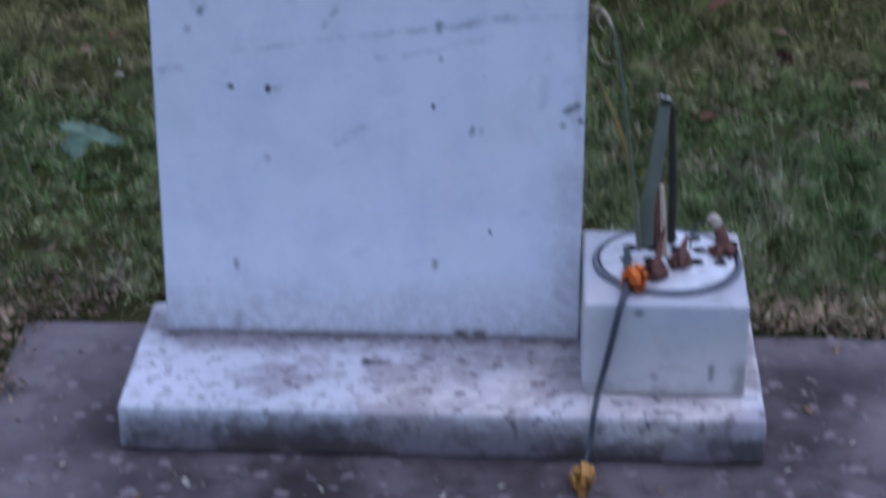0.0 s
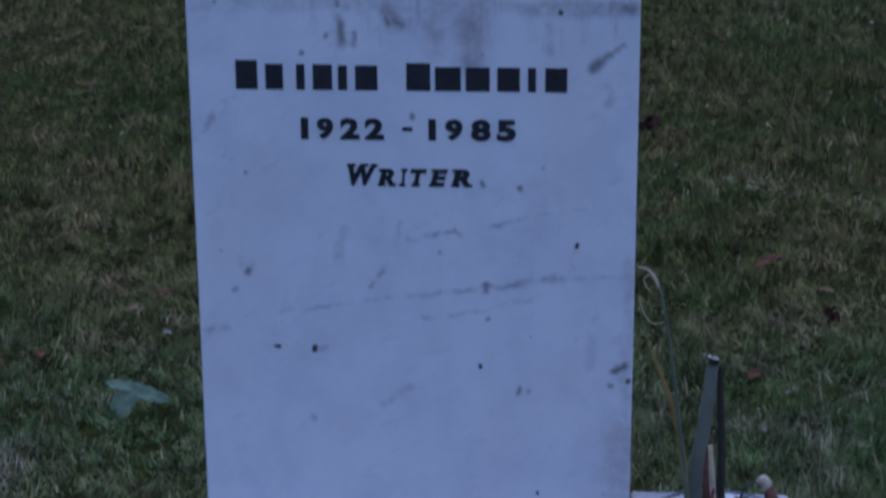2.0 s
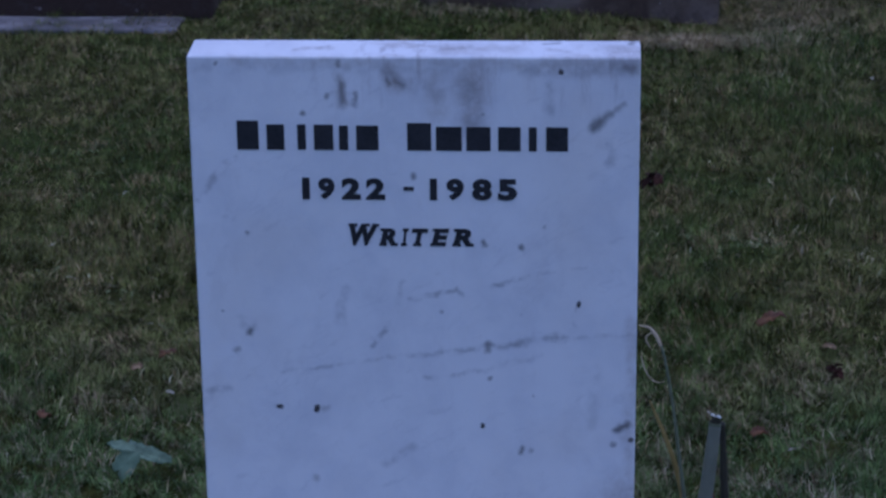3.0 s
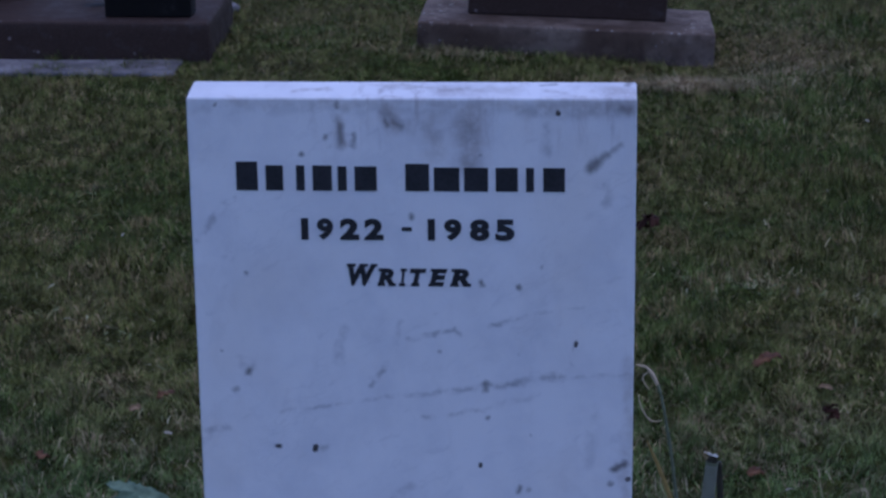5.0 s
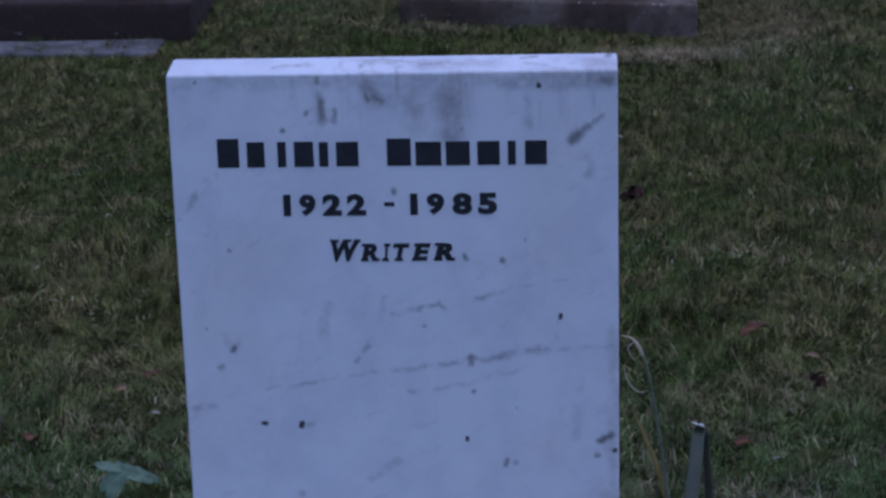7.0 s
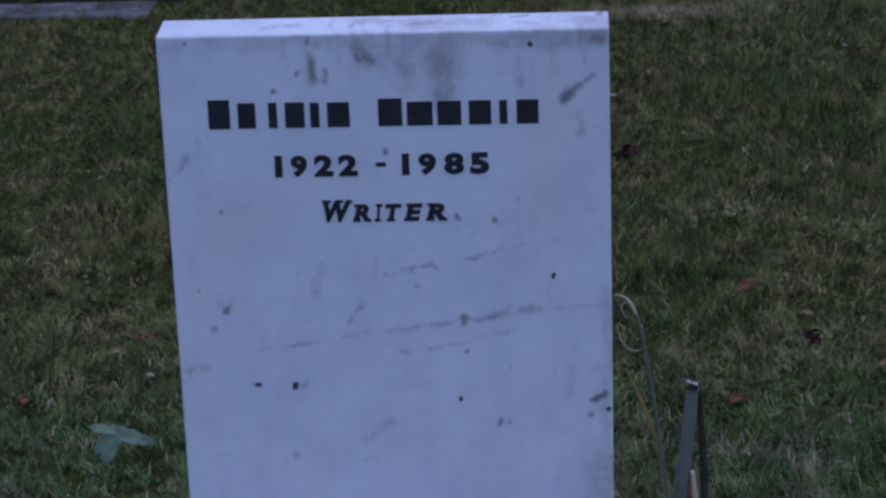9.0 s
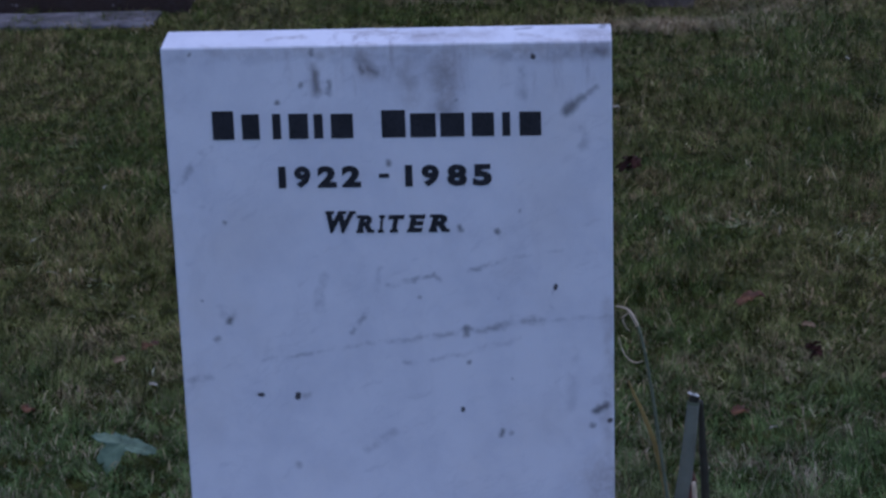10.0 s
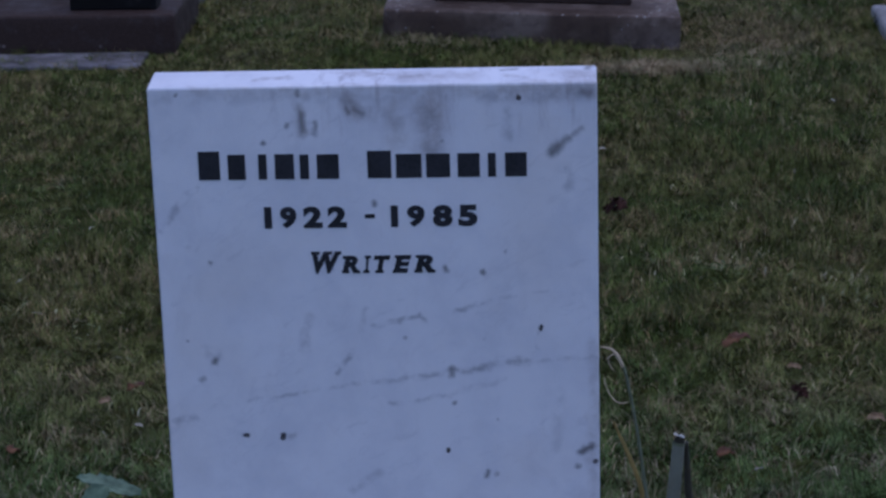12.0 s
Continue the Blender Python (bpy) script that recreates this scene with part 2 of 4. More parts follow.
FACE_GRIME = xz(
    (0.03, 0.95, 0.03, 0.915, 0.03, 0.3), (0.078, 0.955, 0.08, 0.90, 0.035, 0.5), (-0.10, 0.95, -0.098, 0.92, 0.014, 0.4), (-0.03, 0.96, -0.02, 0.945, 0.022, 0.45),
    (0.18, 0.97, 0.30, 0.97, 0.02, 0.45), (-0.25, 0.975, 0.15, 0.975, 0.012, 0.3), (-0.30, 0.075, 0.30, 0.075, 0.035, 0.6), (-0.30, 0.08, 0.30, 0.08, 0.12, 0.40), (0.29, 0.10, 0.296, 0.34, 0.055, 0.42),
    (0.22, 0.085, 0.30, 0.09, 0.05, 0.45), (-0.21, 0.09, -0.20, 0.12, 0.03, 0.35), (0.296, 0.35, 0.302, 0.60, 0.016, 0.3)) + [((0.04, 0.03, 0.985), (0.13, 0.03, 0.985), 0.03, 0.4), ((0.27, 0.03, 0.985), (0.30, 0.02, 0.985), 0.03, 0.45),
    ((-0.16, 0.02, 0.985), (-0.12, 0.04, 0.985), 0.012, 0.5), ((-0.05, 0.05, 0.985), (0.02, 0.04, 0.985), 0.012, 0.4), ((0.19, 0.03, 0.985), (0.21, 0.02, 0.985), 0.012, 0.45)]
mat_stone = marble("marble_headstone", FACE_VEINS + EDGE_VEINS + SMALL_VEINS, FACE_SPOTS + LICHEN_SPOTS + LOW_SPOTS + TOP_SPOTS, 0.0, 0.5, 0.27, 0.008, FACE_GRIME, (0.22, 0.17, 0.145), 1.0, 0.5, (), (1.015, 0.99, 0.995))
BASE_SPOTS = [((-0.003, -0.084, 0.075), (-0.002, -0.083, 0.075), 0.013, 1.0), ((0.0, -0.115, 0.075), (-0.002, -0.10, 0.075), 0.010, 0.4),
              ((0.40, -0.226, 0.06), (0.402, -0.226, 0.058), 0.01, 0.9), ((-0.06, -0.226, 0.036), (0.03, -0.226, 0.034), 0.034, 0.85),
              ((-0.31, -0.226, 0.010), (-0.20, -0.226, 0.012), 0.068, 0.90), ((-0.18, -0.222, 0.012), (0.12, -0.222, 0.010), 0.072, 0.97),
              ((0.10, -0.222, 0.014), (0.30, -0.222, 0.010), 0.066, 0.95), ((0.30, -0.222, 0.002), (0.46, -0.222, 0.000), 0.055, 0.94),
              ((0.49, -0.222, 0.022), (0.55, -0.222, 0.016), 0.060, 0.94), ((0.20, -0.03, 0.075), (0.28, -0.10, 0.075), 0.05, 0.25),
              # the strip along the slab's foot is contact shade put into the colour
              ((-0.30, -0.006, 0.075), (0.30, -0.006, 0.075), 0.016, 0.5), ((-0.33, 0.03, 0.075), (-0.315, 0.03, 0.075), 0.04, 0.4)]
# low front lines are mould; the broad first one paints the front's shading
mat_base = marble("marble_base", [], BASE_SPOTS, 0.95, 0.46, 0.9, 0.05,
                  # strips at the slab's foot and beside the vase block paint contact shade
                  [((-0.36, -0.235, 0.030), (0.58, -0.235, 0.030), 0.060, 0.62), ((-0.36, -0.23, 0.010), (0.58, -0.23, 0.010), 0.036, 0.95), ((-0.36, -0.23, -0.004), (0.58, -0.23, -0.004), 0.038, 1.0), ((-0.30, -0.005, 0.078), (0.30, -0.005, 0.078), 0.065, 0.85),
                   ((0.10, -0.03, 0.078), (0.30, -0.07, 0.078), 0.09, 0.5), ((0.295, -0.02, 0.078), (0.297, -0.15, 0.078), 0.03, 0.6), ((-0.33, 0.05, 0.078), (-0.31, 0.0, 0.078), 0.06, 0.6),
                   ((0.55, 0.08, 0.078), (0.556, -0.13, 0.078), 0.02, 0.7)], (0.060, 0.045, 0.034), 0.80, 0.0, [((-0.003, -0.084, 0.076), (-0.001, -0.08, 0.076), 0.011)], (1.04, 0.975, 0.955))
VASE_SPOTS = [((0.385, -0.165, 0.208), (0.388, -0.165, 0.208), 0.009, 0.7), ((0.49, -0.166, 0.105), (0.491, -0.166, 0.125), 0.006, 0.6),
              ((0.41, -0.166, 0.11), (0.412, -0.166, 0.105), 0.008, 0.4), ((0.53, -0.166, 0.09), (0.533, -0.166, 0.12), 0.012, 0.35)]
mat_vase = marble("marble_vase_block", [], VASE_SPOTS, 0.16, 0.55, 0.7, 0.008,
                  [((0.31, -0.168, 0.08), (0.54, -0.168, 0.08), 0.018, 0.5), ((0.535, -0.168, 0.08), (0.54, -0.10, 0.2), 0.03, 0.5), ((0.50, -0.15, 0.222), (0.535, 0.06, 0.222), 0.025, 0.4), ((0.32, 0.06, 0.222), (0.50, 0.07, 0.222), 0.02, 0.45)], (0.12, 0.10, 0.085), 0.58, 0.0, (), (1.03, 0.985, 0.965))

mat_letter = plain("lead_lettering", (0.026, 0.026, 0.030), 0.55, 0.3, 200.0)
mat_disc = plain("pale_plastic", (0.62, 0.62, 0.61), 0.45, 0.12, 50.0, second=(0.40, 0.38, 0.36))
mat_ring = plain("grey_rim", (0.13, 0.135, 0.15), 0.5, 0.25, 90.0)
mat_hole = plain("dark_hollow", (0.008, 0.008, 0.009), 0.9, 0.2, 90.0)
mat_stem = plain("green_stem", (0.150, 0.155, 0.115), 0.5, 0.25, 40.0)
mat_stem_dark = plain("dark_stem", (0.036, 0.033, 0.022), 0.6, 0.3, 60.0)
mat_stem_grey = plain("grey_stem", (0.052, 0.060, 0.064), 0.55, 0.3, 60.0)
mat_stem_pale = plain("pale_grey_stem", (0.135, 0.150, 0.092), 0.6, 0.25, 60.0)
mat_stem_tan = plain("tan_stalk", (0.50, 0.39, 0.26), 0.6, 0.25, 70.0)
mat_yellow_leaf = plain("yellowed_leaf", (0.27, 0.19, 0.06), 0.6, 0.3, 60.0)
mat_pale_tip = plain("pale_tip", (0.75, 0.72, 0.64), 0.6, 0.15, 80.0)
mat_bulb = plain("pale_bulb", (0.42, 0.36, 0.27), 0.7, 0.3, 80.0, second=(0.22, 0.14, 0.09))
mat_orange = plain("orange_petal", (0.60, 0.155, 0.022), 0.6, 0.4, 90.0, second=(0.35, 0.07, 0.02))
mat_rust = plain("rust_petal", (0.118, 0.054, 0.038), 0.8, 0.4, 90.0, second=(0.055, 0.024, 0.018))
mat_ochre = plain("ochre_petal", (0.50, 0.27, 0.06), 0.7, 0.35, 90.0, second=(0.20, 0.09, 0.03))
mat_leaf_green = plain("blue_green_leaf", (0.130, 0.185, 0.115), 0.6, 0.35, 45.0, second=(0.040, 0.068, 0.042))
mat_leaf_red = plain("red_brown_leaf", (0.125, 0.056, 0.024), 0.65, 0.35, 45.0, second=(0.05, 0.022, 0.014))
mat_leaf_tan = plain("tan_leaf", (0.25, 0.165, 0.09), 0.7, 0.35, 60.0, second=(0.09, 0.055, 0.03))
mat_leaf_dark = plain("dark_leaf", (0.040, 0.016, 0.010), 0.9, 0.35, 45.0)
mat_petal_white = plain("white_petal", (0.66, 0.64, 0.60), 0.6, 0.2, 70.0)
mat_petal_dull = plain("dull_petal", (0.33, 0.30, 0.235), 0.7, 0.3, 70.0)
mat_cloth = plain("white_cloth_flower", (0.50, 0.54, 0.62), 0.8, 0.25, 50.0)
mat_kerb = plain("pale_kerb_stone", (0.21, 0.20, 0.19), 0.85, 0.35, 30.0)


def concrete(name, dark, light, stones=70.0, worn=(), chipped=()):
    m, nt, b = material(name)
    co = object_co(nt)
    broad, mid, fine = noise_tex(nt, co, 3.5, 4.0), noise_tex(nt, co, 22.0, 5.0, 0.65), noise_tex(nt, co, 220.0, 3.0)
    col = mix(nt, ramp(nt, broad, 0.36, 0.64), dark, light)
    col = mix(nt, maths(nt, 'MULTIPLY', ramp(nt, mid, 0.45, 0.7), 0.55), col, tuple(c * 0.5 for c in dark))
    chip = node(nt, "TexVoronoi", 0, Vector=wobble(nt, co, 90.0, 0.01), Scale=stones)
    lit = maths(nt, 'MULTIPLY', ramp(nt, chip, 0.16, 0.06), ramp(nt, noise_tex(nt, co, 24.0, 2.0), 0.5, 0.62))
    col = mix(nt, maths(nt, 'MULTIPLY', lit, 0.7), col, (0.34, 0.33, 0.33))
    fleck = node(nt, "TexVoronoi", 0, Vector=wobble(nt, co, 50.0, 0.022), Scale=stones * 0.42)
    lit = maths(nt, 'MULTIPLY', ramp(nt, fleck, 0.40, 0.20), ramp(nt, noise_tex(nt, co, 19.0, 3.0), 0.46, 0.56))
    col = mix(nt, maths(nt, 'MULTIPLY', lit, 0.55 if stones > 50 else 0.12), col, tuple(min(1.0, c * 2.1) for c in light))
    for a, c, w in worn:
        k = maths(nt, 'MULTIPLY', streak(nt, wobble(nt, co, 5.0, 0.15), a, c, w), ramp(nt, mid, 0.35, 0.6, 0.3, 0.75))
        col = mix(nt, k, col, tuple(q * 1.5 for q in light))
    for a, c, w in chipped:
        fleck = ramp(nt, noise_tex(nt, co, 55.0, 3.0), 0.58, 0.70)
        col = mix(nt, maths(nt, 'MULTIPLY', streak(nt, wobble(nt, co, 30.0, 0.02), a, c, w), fleck), col, (0.38, 0.36, 0.33))
    link_in(nt, b, "Base Color", col)
    b.inputs["Roughness"].default_value = 0.85
    b.inputs["Specular IOR Level"].default_value = 0.2
    link_in(nt, b, "Normal", bump(nt, maths(nt, 'ADD', fine, mid), 0.5, 0.004))
    return m


mat_concrete = concrete("damp_concrete", (0.044, 0.032, 0.030), (0.135, 0.110, 0.107), 70.0,
                        [((-0.52, -0.10, 0), (-0.48, 0.16, 0), 0.17), ((0.62, 0.17, 0), (1.3, 0.15, 0), 0.13), ((-0.55, -0.4, 0), (-0.45, -0.3, 0), 0.12), ((0.78, -0.1, 0), (0.9, -0.2, 0), 0.13)])
mat_slab = concrete("pale_concrete", (0.11, 0.10, 0.10), (0.30, 0.28, 0.28), 30.0)
mat_old_base = concrete("weathered_dark_stone", (0.074, 0.048, 0.034), (0.180, 0.134, 0.106), 30.0, (),
                        [((-0.388, 5.0, 0.119), (0.688, 5.0, 0.072), 0.012), ((0.60, 5.05, 0.075), (0.68, 5.3, 0.072), 0.08), ((-0.38, 5.05, 0.119), (-0.3, 5.35, 0.115), 0.08)])


def granite(name, colour, rough):
    m, nt, b = material(name)
    co = object_co(nt)
    cell = node(nt, "TexVoronoi", 1, Vector=co, Scale=260.0)
    grey = node(nt, "RGBToBW", Color=cell)
    col = mix(nt, ramp(nt, grey, 0.45, 0.9), tuple(c * 0.82 for c in colour), tuple(c * 1.25 for c in colour))
    dust = noise_tex(nt, co, 14.0, 5.0, 0.65)
    col = mix(nt, maths(nt, 'MULTIPLY', ramp(nt, dust, 0.5, 0.75), 0.35), col, (0.10, 0.09, 0.085))
    link_in(nt, b, "Base Color", col)
    link_in(nt, b, "Roughness", ramp(nt, dust, 0.35, 0.7, rough, rough + 0.3))
    speck = node(nt, "TexVoronoi", 0, Vector=wobble(nt, co, 40.0, 0.01), Scale=17.0)
    speck = maths(nt, 'MULTIPLY', ramp(nt, speck, 0.16, 0.05), ramp(nt, noise_tex(nt, co, 6.0, 2.0), 0.52, 0.60))
    link_in(nt, b, "Base Color", mix(nt, maths(nt, 'MULTIPLY', speck, 0.7), col, (0.22, 0.18, 0.17)))
    b.inputs["Specular IOR Level"].default_value = 0.14
    return m


mat_granite = granite("black_granite", (0.0055, 0.0045, 0.0045), 0.5)
mat_granite_brown = granite("brown_black_granite", (0.044, 0.027, 0.021), 0.6)


def turf(name, greens, dry, dry_share, spec=0.1, near_tint=None):
    """Blades: colour by blade and by patch of lawn."""
    m, nt, b = material(name)
    co = object_co(nt)
    isle = nt.nodes.new("ShaderNodeNewGeometry").outputs["Random Per Island"]
    patch, small = noise_tex(nt, co, 1.7, 4.0, 0.6), noise_tex(nt, co, 5.5, 5.0, 0.65)
    col = mix(nt, isle, greens[0], greens[1])
    col = mix(nt, ramp(nt, patch, 0.44, 0.56), col, mix(nt, isle, greens[2], greens[3]))
    pick = maths(nt, 'FRACT', maths(nt, 'MULTIPLY', isle, 37.0))
    share = maths(nt, 'MULTIPLY_ADD', ramp(nt, small, 0.46, 0.64), 0.50, dry_share)
    is_dry = maths(nt, 'LESS_THAN', pick, share)
    tone = maths(nt, 'FRACT', maths(nt, 'MULTIPLY', isle, 91.0))
    col = mix(nt, is_dry, col, mix(nt, tone, dry[0], dry[1]))
    tuft = noise_tex(nt, co, 21.0, 4.0, 0.65)
    gain = node(nt, "CombineXYZ", X=ramp(nt, tuft, 0.36, 0.64, 0.62, 1.42), Y=ramp(nt, tuft, 0.36, 0.64, 0.58, 1.40), Z=ramp(nt, tuft, 0.36, 0.64, 0.55, 1.38))
    col = mix(nt, 1.0, col, gain, 'MULTIPLY')
    if near_tint:
        # brighter, greener tint on the strip behind the grave, fading with distance
        far = node(nt, "SeparateXYZ", 1, Vector=wobble(nt, co, 2.5, 0.7))
        col = mix(nt, ramp(nt, far, 1.9, 0.55), col, mix(nt, 1.0, col, near_tint, 'MULTIPLY'))
    blotch = ramp(nt, noise_tex(nt, vmaths(nt, 'ADD', co, (3.1, 7.7, 0)), 7.5, 4.0, 0.6), 0.38, 0.62)
    col = mix(nt, 1.0, col, mix(nt, blotch, (0.74, 0.78, 0.72), (1.24, 1.20, 1.22)), 'MULTIPLY')
    link_in(nt, b, "Base Color", col)
    b.inputs["Roughness"].default_value = 0.6
    b.inputs["Specular IOR Level"].default_value = spec
    return m


mat_turf = turf("lawn_blades", ((0.030, 0.047, 0.009), (0.110, 0.145, 0.034), (0.058, 0.068, 0.015), (0.168, 0.172, 0.051)),
                ((0.110, 0.068, 0.029), (0.30, 0.245, 0.118)), 0.07, 0.08, (1.20, 1.38, 1.95))
mat_straw = turf("dry_straw", ((0.20, 0.165, 0.090), (0.34, 0.29, 0.165), (0.15, 0.11, 0.055), (0.28, 0.22, 0.115)), ((0.12, 0.08, 0.04), (0.3, 0.24, 0.13)), 0.2)
mat_stalk = turf("pale_stalks", ((0.32, 0.31, 0.17), (0.52, 0.49, 0.29), (0.25, 0.23, 0.12), (0.45, 0.40, 0.23)), ((0.18, 0.14, 0.07), (0.48, 0.42, 0.24)), 0.1)
mat_weed = turf("weed_leaves", ((0.08, 0.11, 0.04), (0.16, 0.19, 0.08), (0.10, 0.12, 0.05), (0.24, 0.25, 0.13)), ((0.2, 0.19, 0.11), (0.3, 0.29, 0.2)), 0.05, 0.1)
mat_litter = turf("leaf_litter", ((0.15, 0.100, 0.062), (0.29, 0.205, 0.135), (0.11, 0.075, 0.050), (0.25, 0.18, 0.12)), ((0.06, 0.040, 0.027), (0.38, 0.29, 0.205)), 0.2)

mat_grit = turf("dull_crumbs", ((0.10, 0.08, 0.065), (0.22, 0.19, 0.165), (0.12, 0.10, 0.085), (0.26, 0.23, 0.20)), ((0.05, 0.04, 0.035), (0.34, 0.31, 0.28)), 0.2)


def soil():
    m, nt, b = material("mossy_soil")
    co = object_co(nt)
    a, c, d = noise_tex(nt, co, 1.7, 4.0), noise_tex(nt, co, 35.0, 5.0, 0.7), noise_tex(nt, co, 240.0, 3.0)
    col = mix(nt, ramp(nt, c, 0.35, 0.65), (0.018, 0.020, 0.004), (0.060, 0.066, 0.014))
    col = mix(nt, maths(nt, 'MULTIPLY', ramp(nt, a, 0.5, 0.7), 0.6), col, (0.040, 0.030, 0.015))
    link_in(nt, b, "Base Color", col)
    b.inputs["Roughness"].default_value = 0.95
    b.inputs["Specular IOR Level"].default_value = 0.05
    link_in(nt, b, "Normal", bump(nt, maths(nt, 'ADD', c, d), 0.8, 0.01))
    return m


mat_soil = soil()


# ---- mesh helpers ----
def finish(name, bm, mat, smooth=False):
    me = bpy.data.meshes.new(name)
    bm.normal_update()
    bm.to_mesh(me)
    bm.free()
    me.materials.append(mat)
    if smooth:
        me.shade_smooth()
    return me


def thing(name, place, label, category, group="", kind=""):
    ob = new(name)
    ob.empty_display_size = 0.05
    ob.location = place
    return tagged(ob, label, category, group, kind)


def part(name, bm, mat, parent=None, label="", smooth=False):
    """One mesh in world coordinates, as a part of parent."""
    ob = new(name, finish(name, bm, mat, smooth))
    if parent is not None:
        ob.parent = parent
        ob.matrix_parent_inverse = Matrix.Translation(-parent.location)
    if label:
        ob["label"] = label
    return ob


def block(x0, x1, y0, y1, z0, z1, bevel=0.004, cuts=0, rough=0.0, turn=None, segments=2, fall=0.0):
    """A bevelled block, its faces cut and its surface slightly uneven."""
    bm = bmesh.new()
    bmesh.ops.create_cube(bm, size=1.0)
    for v in bm.verts:
        v.co = Vector((x0 + (v.co.x + 0.5) * (x1 - x0), y0 + (v.co.y + 0.5) * (y1 - y0), z0 + (v.co.z + 0.5) * (z1 - z0) - (fall if v.co.z > 0 > v.co.y else 0.0)))
    if bevel:
        bmesh.ops.bevel(bm, geom=bm.edges[:], offset=bevel, segments=segments, profile=0.5, affect='EDGES')
    if cuts:
        bmesh.ops.subdivide_edges(bm, edges=[e for e in bm.edges if e.calc_length() > 0.04], cuts=cuts, use_grid_fill=True)
    if rough:
        for v in bm.verts:
            v.co += noise.noise_vector(v.co * 9.0) * rough + noise.noise_vector(v.co * 40.0) * rough * 0.5
    if turn is not None:
        bm.transform(turn)
    return bm


def tube(points, radii, sides=10, flat=1.0, flat_dir=(0, 1, 0), cap=True):
    """A tapered stem along a smoothed line of points; flat under 1 presses it into a blade."""
    pts = [Vector(p) for p in points]
    line, rad = [], []
    n = len(pts)
    for i in range(n - 1):
        p0, p1, p2, p3 = pts[max(i - 1, 0)], pts[i], pts[i + 1], pts[min(i + 2, n - 1)]
        for k in range(6):
            u = k / 6.0
            line.append(0.5 * (2 * p1 + (p2 - p0) * u + (2 * p0 - 5 * p1 + 4 * p2 - p3) * u * u + (3 * p1 - p0 - 3 * p2 + p3) * u ** 3))
            rad.append(radii[i] + (radii[i + 1] - radii[i]) * u)
    line.append(pts[-1])
    rad.append(radii[-1])
    bm = bmesh.new()
    rings = []
    for i, p in enumerate(line):
        d = (line[min(i + 1, len(line) - 1)] - line[max(i - 1, 0)]).normalized()
        thin = Vector(flat_dir)
        thin = (thin - d * thin.dot(d)).normalized()
        wide = d.cross(thin)
        rings.append([bm.verts.new(p + (wide * math.cos(a) + thin * math.sin(a) * flat) * rad[i])
                      for a in (2 * math.pi * k / sides for k in range(sides))])
    for a, c in zip(rings, rings[1:]):
        for k in range(sides):
            bm.faces.new((a[k], a[(k + 1) % sides], c[(k + 1) % sides], c[k]))
    if cap:
        bm.faces.new(rings[0][::-1])
        bm.faces.new(rings[-1])
    return bm


def join(*parts):
    out = bmesh.new()
    for bm in parts:
        me = bpy.data.meshes.new("tmp")
        bm.to_mesh(me)
        bm.free()
        out.from_mesh(me)
        bpy.data.meshes.remove(me)
    return out


# ---- ground ----
def lie(x, y):
    """The height of the turf: level at the plinth, gently uneven beyond, falling along the sunken base behind."""
    fall = -0.075 * max(-0.6, min(0.6, x - 0.12)) * math.exp(-((x - 0.15) / 0.95) ** 4 - ((y - 4.95) / 0.40) ** 2)
    return fall + 0.012 * noise.noise(Vector((x * 1.1, y * 1.1, 3.0))) + 0.006 * noise.noise(Vector((x * 4.0, y * 4.0, 7.0)))


def ground():
    bm = bmesh.new()
    xs = [-600, -200, -60, -20, -8] + [-4.8 + 0.16 * i for i in range(61)] + [8, 20, 60, 200, 600]
    ys = [-600, -200, -60, -20, -8] + [-5 + 0.16 * i for i in range(88)] + [14, 24, 60, 200, 600]
    grid = [[bm.verts.new((x, y, lie(x, y) - 0.012)) for x in xs] for y in ys]
    for a, c in zip(grid, grid[1:]):
        for i in range(len(xs) - 1):
            bm.faces.new((a[i], a[i + 1], c[i + 1], c[i]))
    return tagged(part("ground", bm, mat_soil, None, "", True), "dark mossy soil under short mown cemetery lawn", "ground", "", "structure")


ground()
plinth = part("pavement", block(-0.575, 1.75, -0.62, 0.185, -0.12, 0.0, 0.026, 6, 0.003), mat_concrete, None, "", True)
tagged(plinth, "damp grey-purple concrete plinth strip under the headstone", "pavement", "", "structure")


# ---- the white headstone ----
headstone = thing("headstone", (0, 0.03, 0.075), "white marble headstone with dark lead lettering and grey veins, weathered", "headstone")
slab_bm = block(-0.310, 0.306, 0.0, 0.066, 0.0755, 0.990, 0.003, 3, 0.0004, None, 2, 0.009)
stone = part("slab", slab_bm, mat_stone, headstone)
for p in stone.data.polygons:
    p.use_smooth = False


def glyph(text, x0, x1, z0, z1, slant=0.0, bold=0.055):
    """One character of the built-in font, fitted to its place on the stone."""
    cu = bpy.data.curves.new("glyph", 'FONT')
    cu.body, cu.size, cu.extrude, cu.offset, cu.shear, cu.resolution_u = text, 1.0, 0.02, bold, slant, 4
    ob = new("glyph", cu)
    me = bpy.data.meshes.new_from_object(ob.evaluated_get(bpy.context.evaluated_depsgraph_get()))
    bm = bmesh.new()
    bm.from_mesh(me)
    bpy.data.objects.remove(ob)
    bpy.data.curves.remove(cu)
    bpy.data.meshes.remove(me)
    lo = [min(v.co[i] for v in bm.verts) for i in range(2)]
    hi = [max(v.co[i] for v in bm.verts) for i in range(2)]
    for v in bm.verts:
        x = x0 + (v.co.x - lo[0]) / (hi[0] - lo[0]) * (x1 - x0)
        z = z0 + (v.co.y - lo[1]) / (hi[1] - lo[1]) * (z1 - z0)
        v.co = Vector((x, -0.0006 - v.co.z * 0.03, z))
    return bm


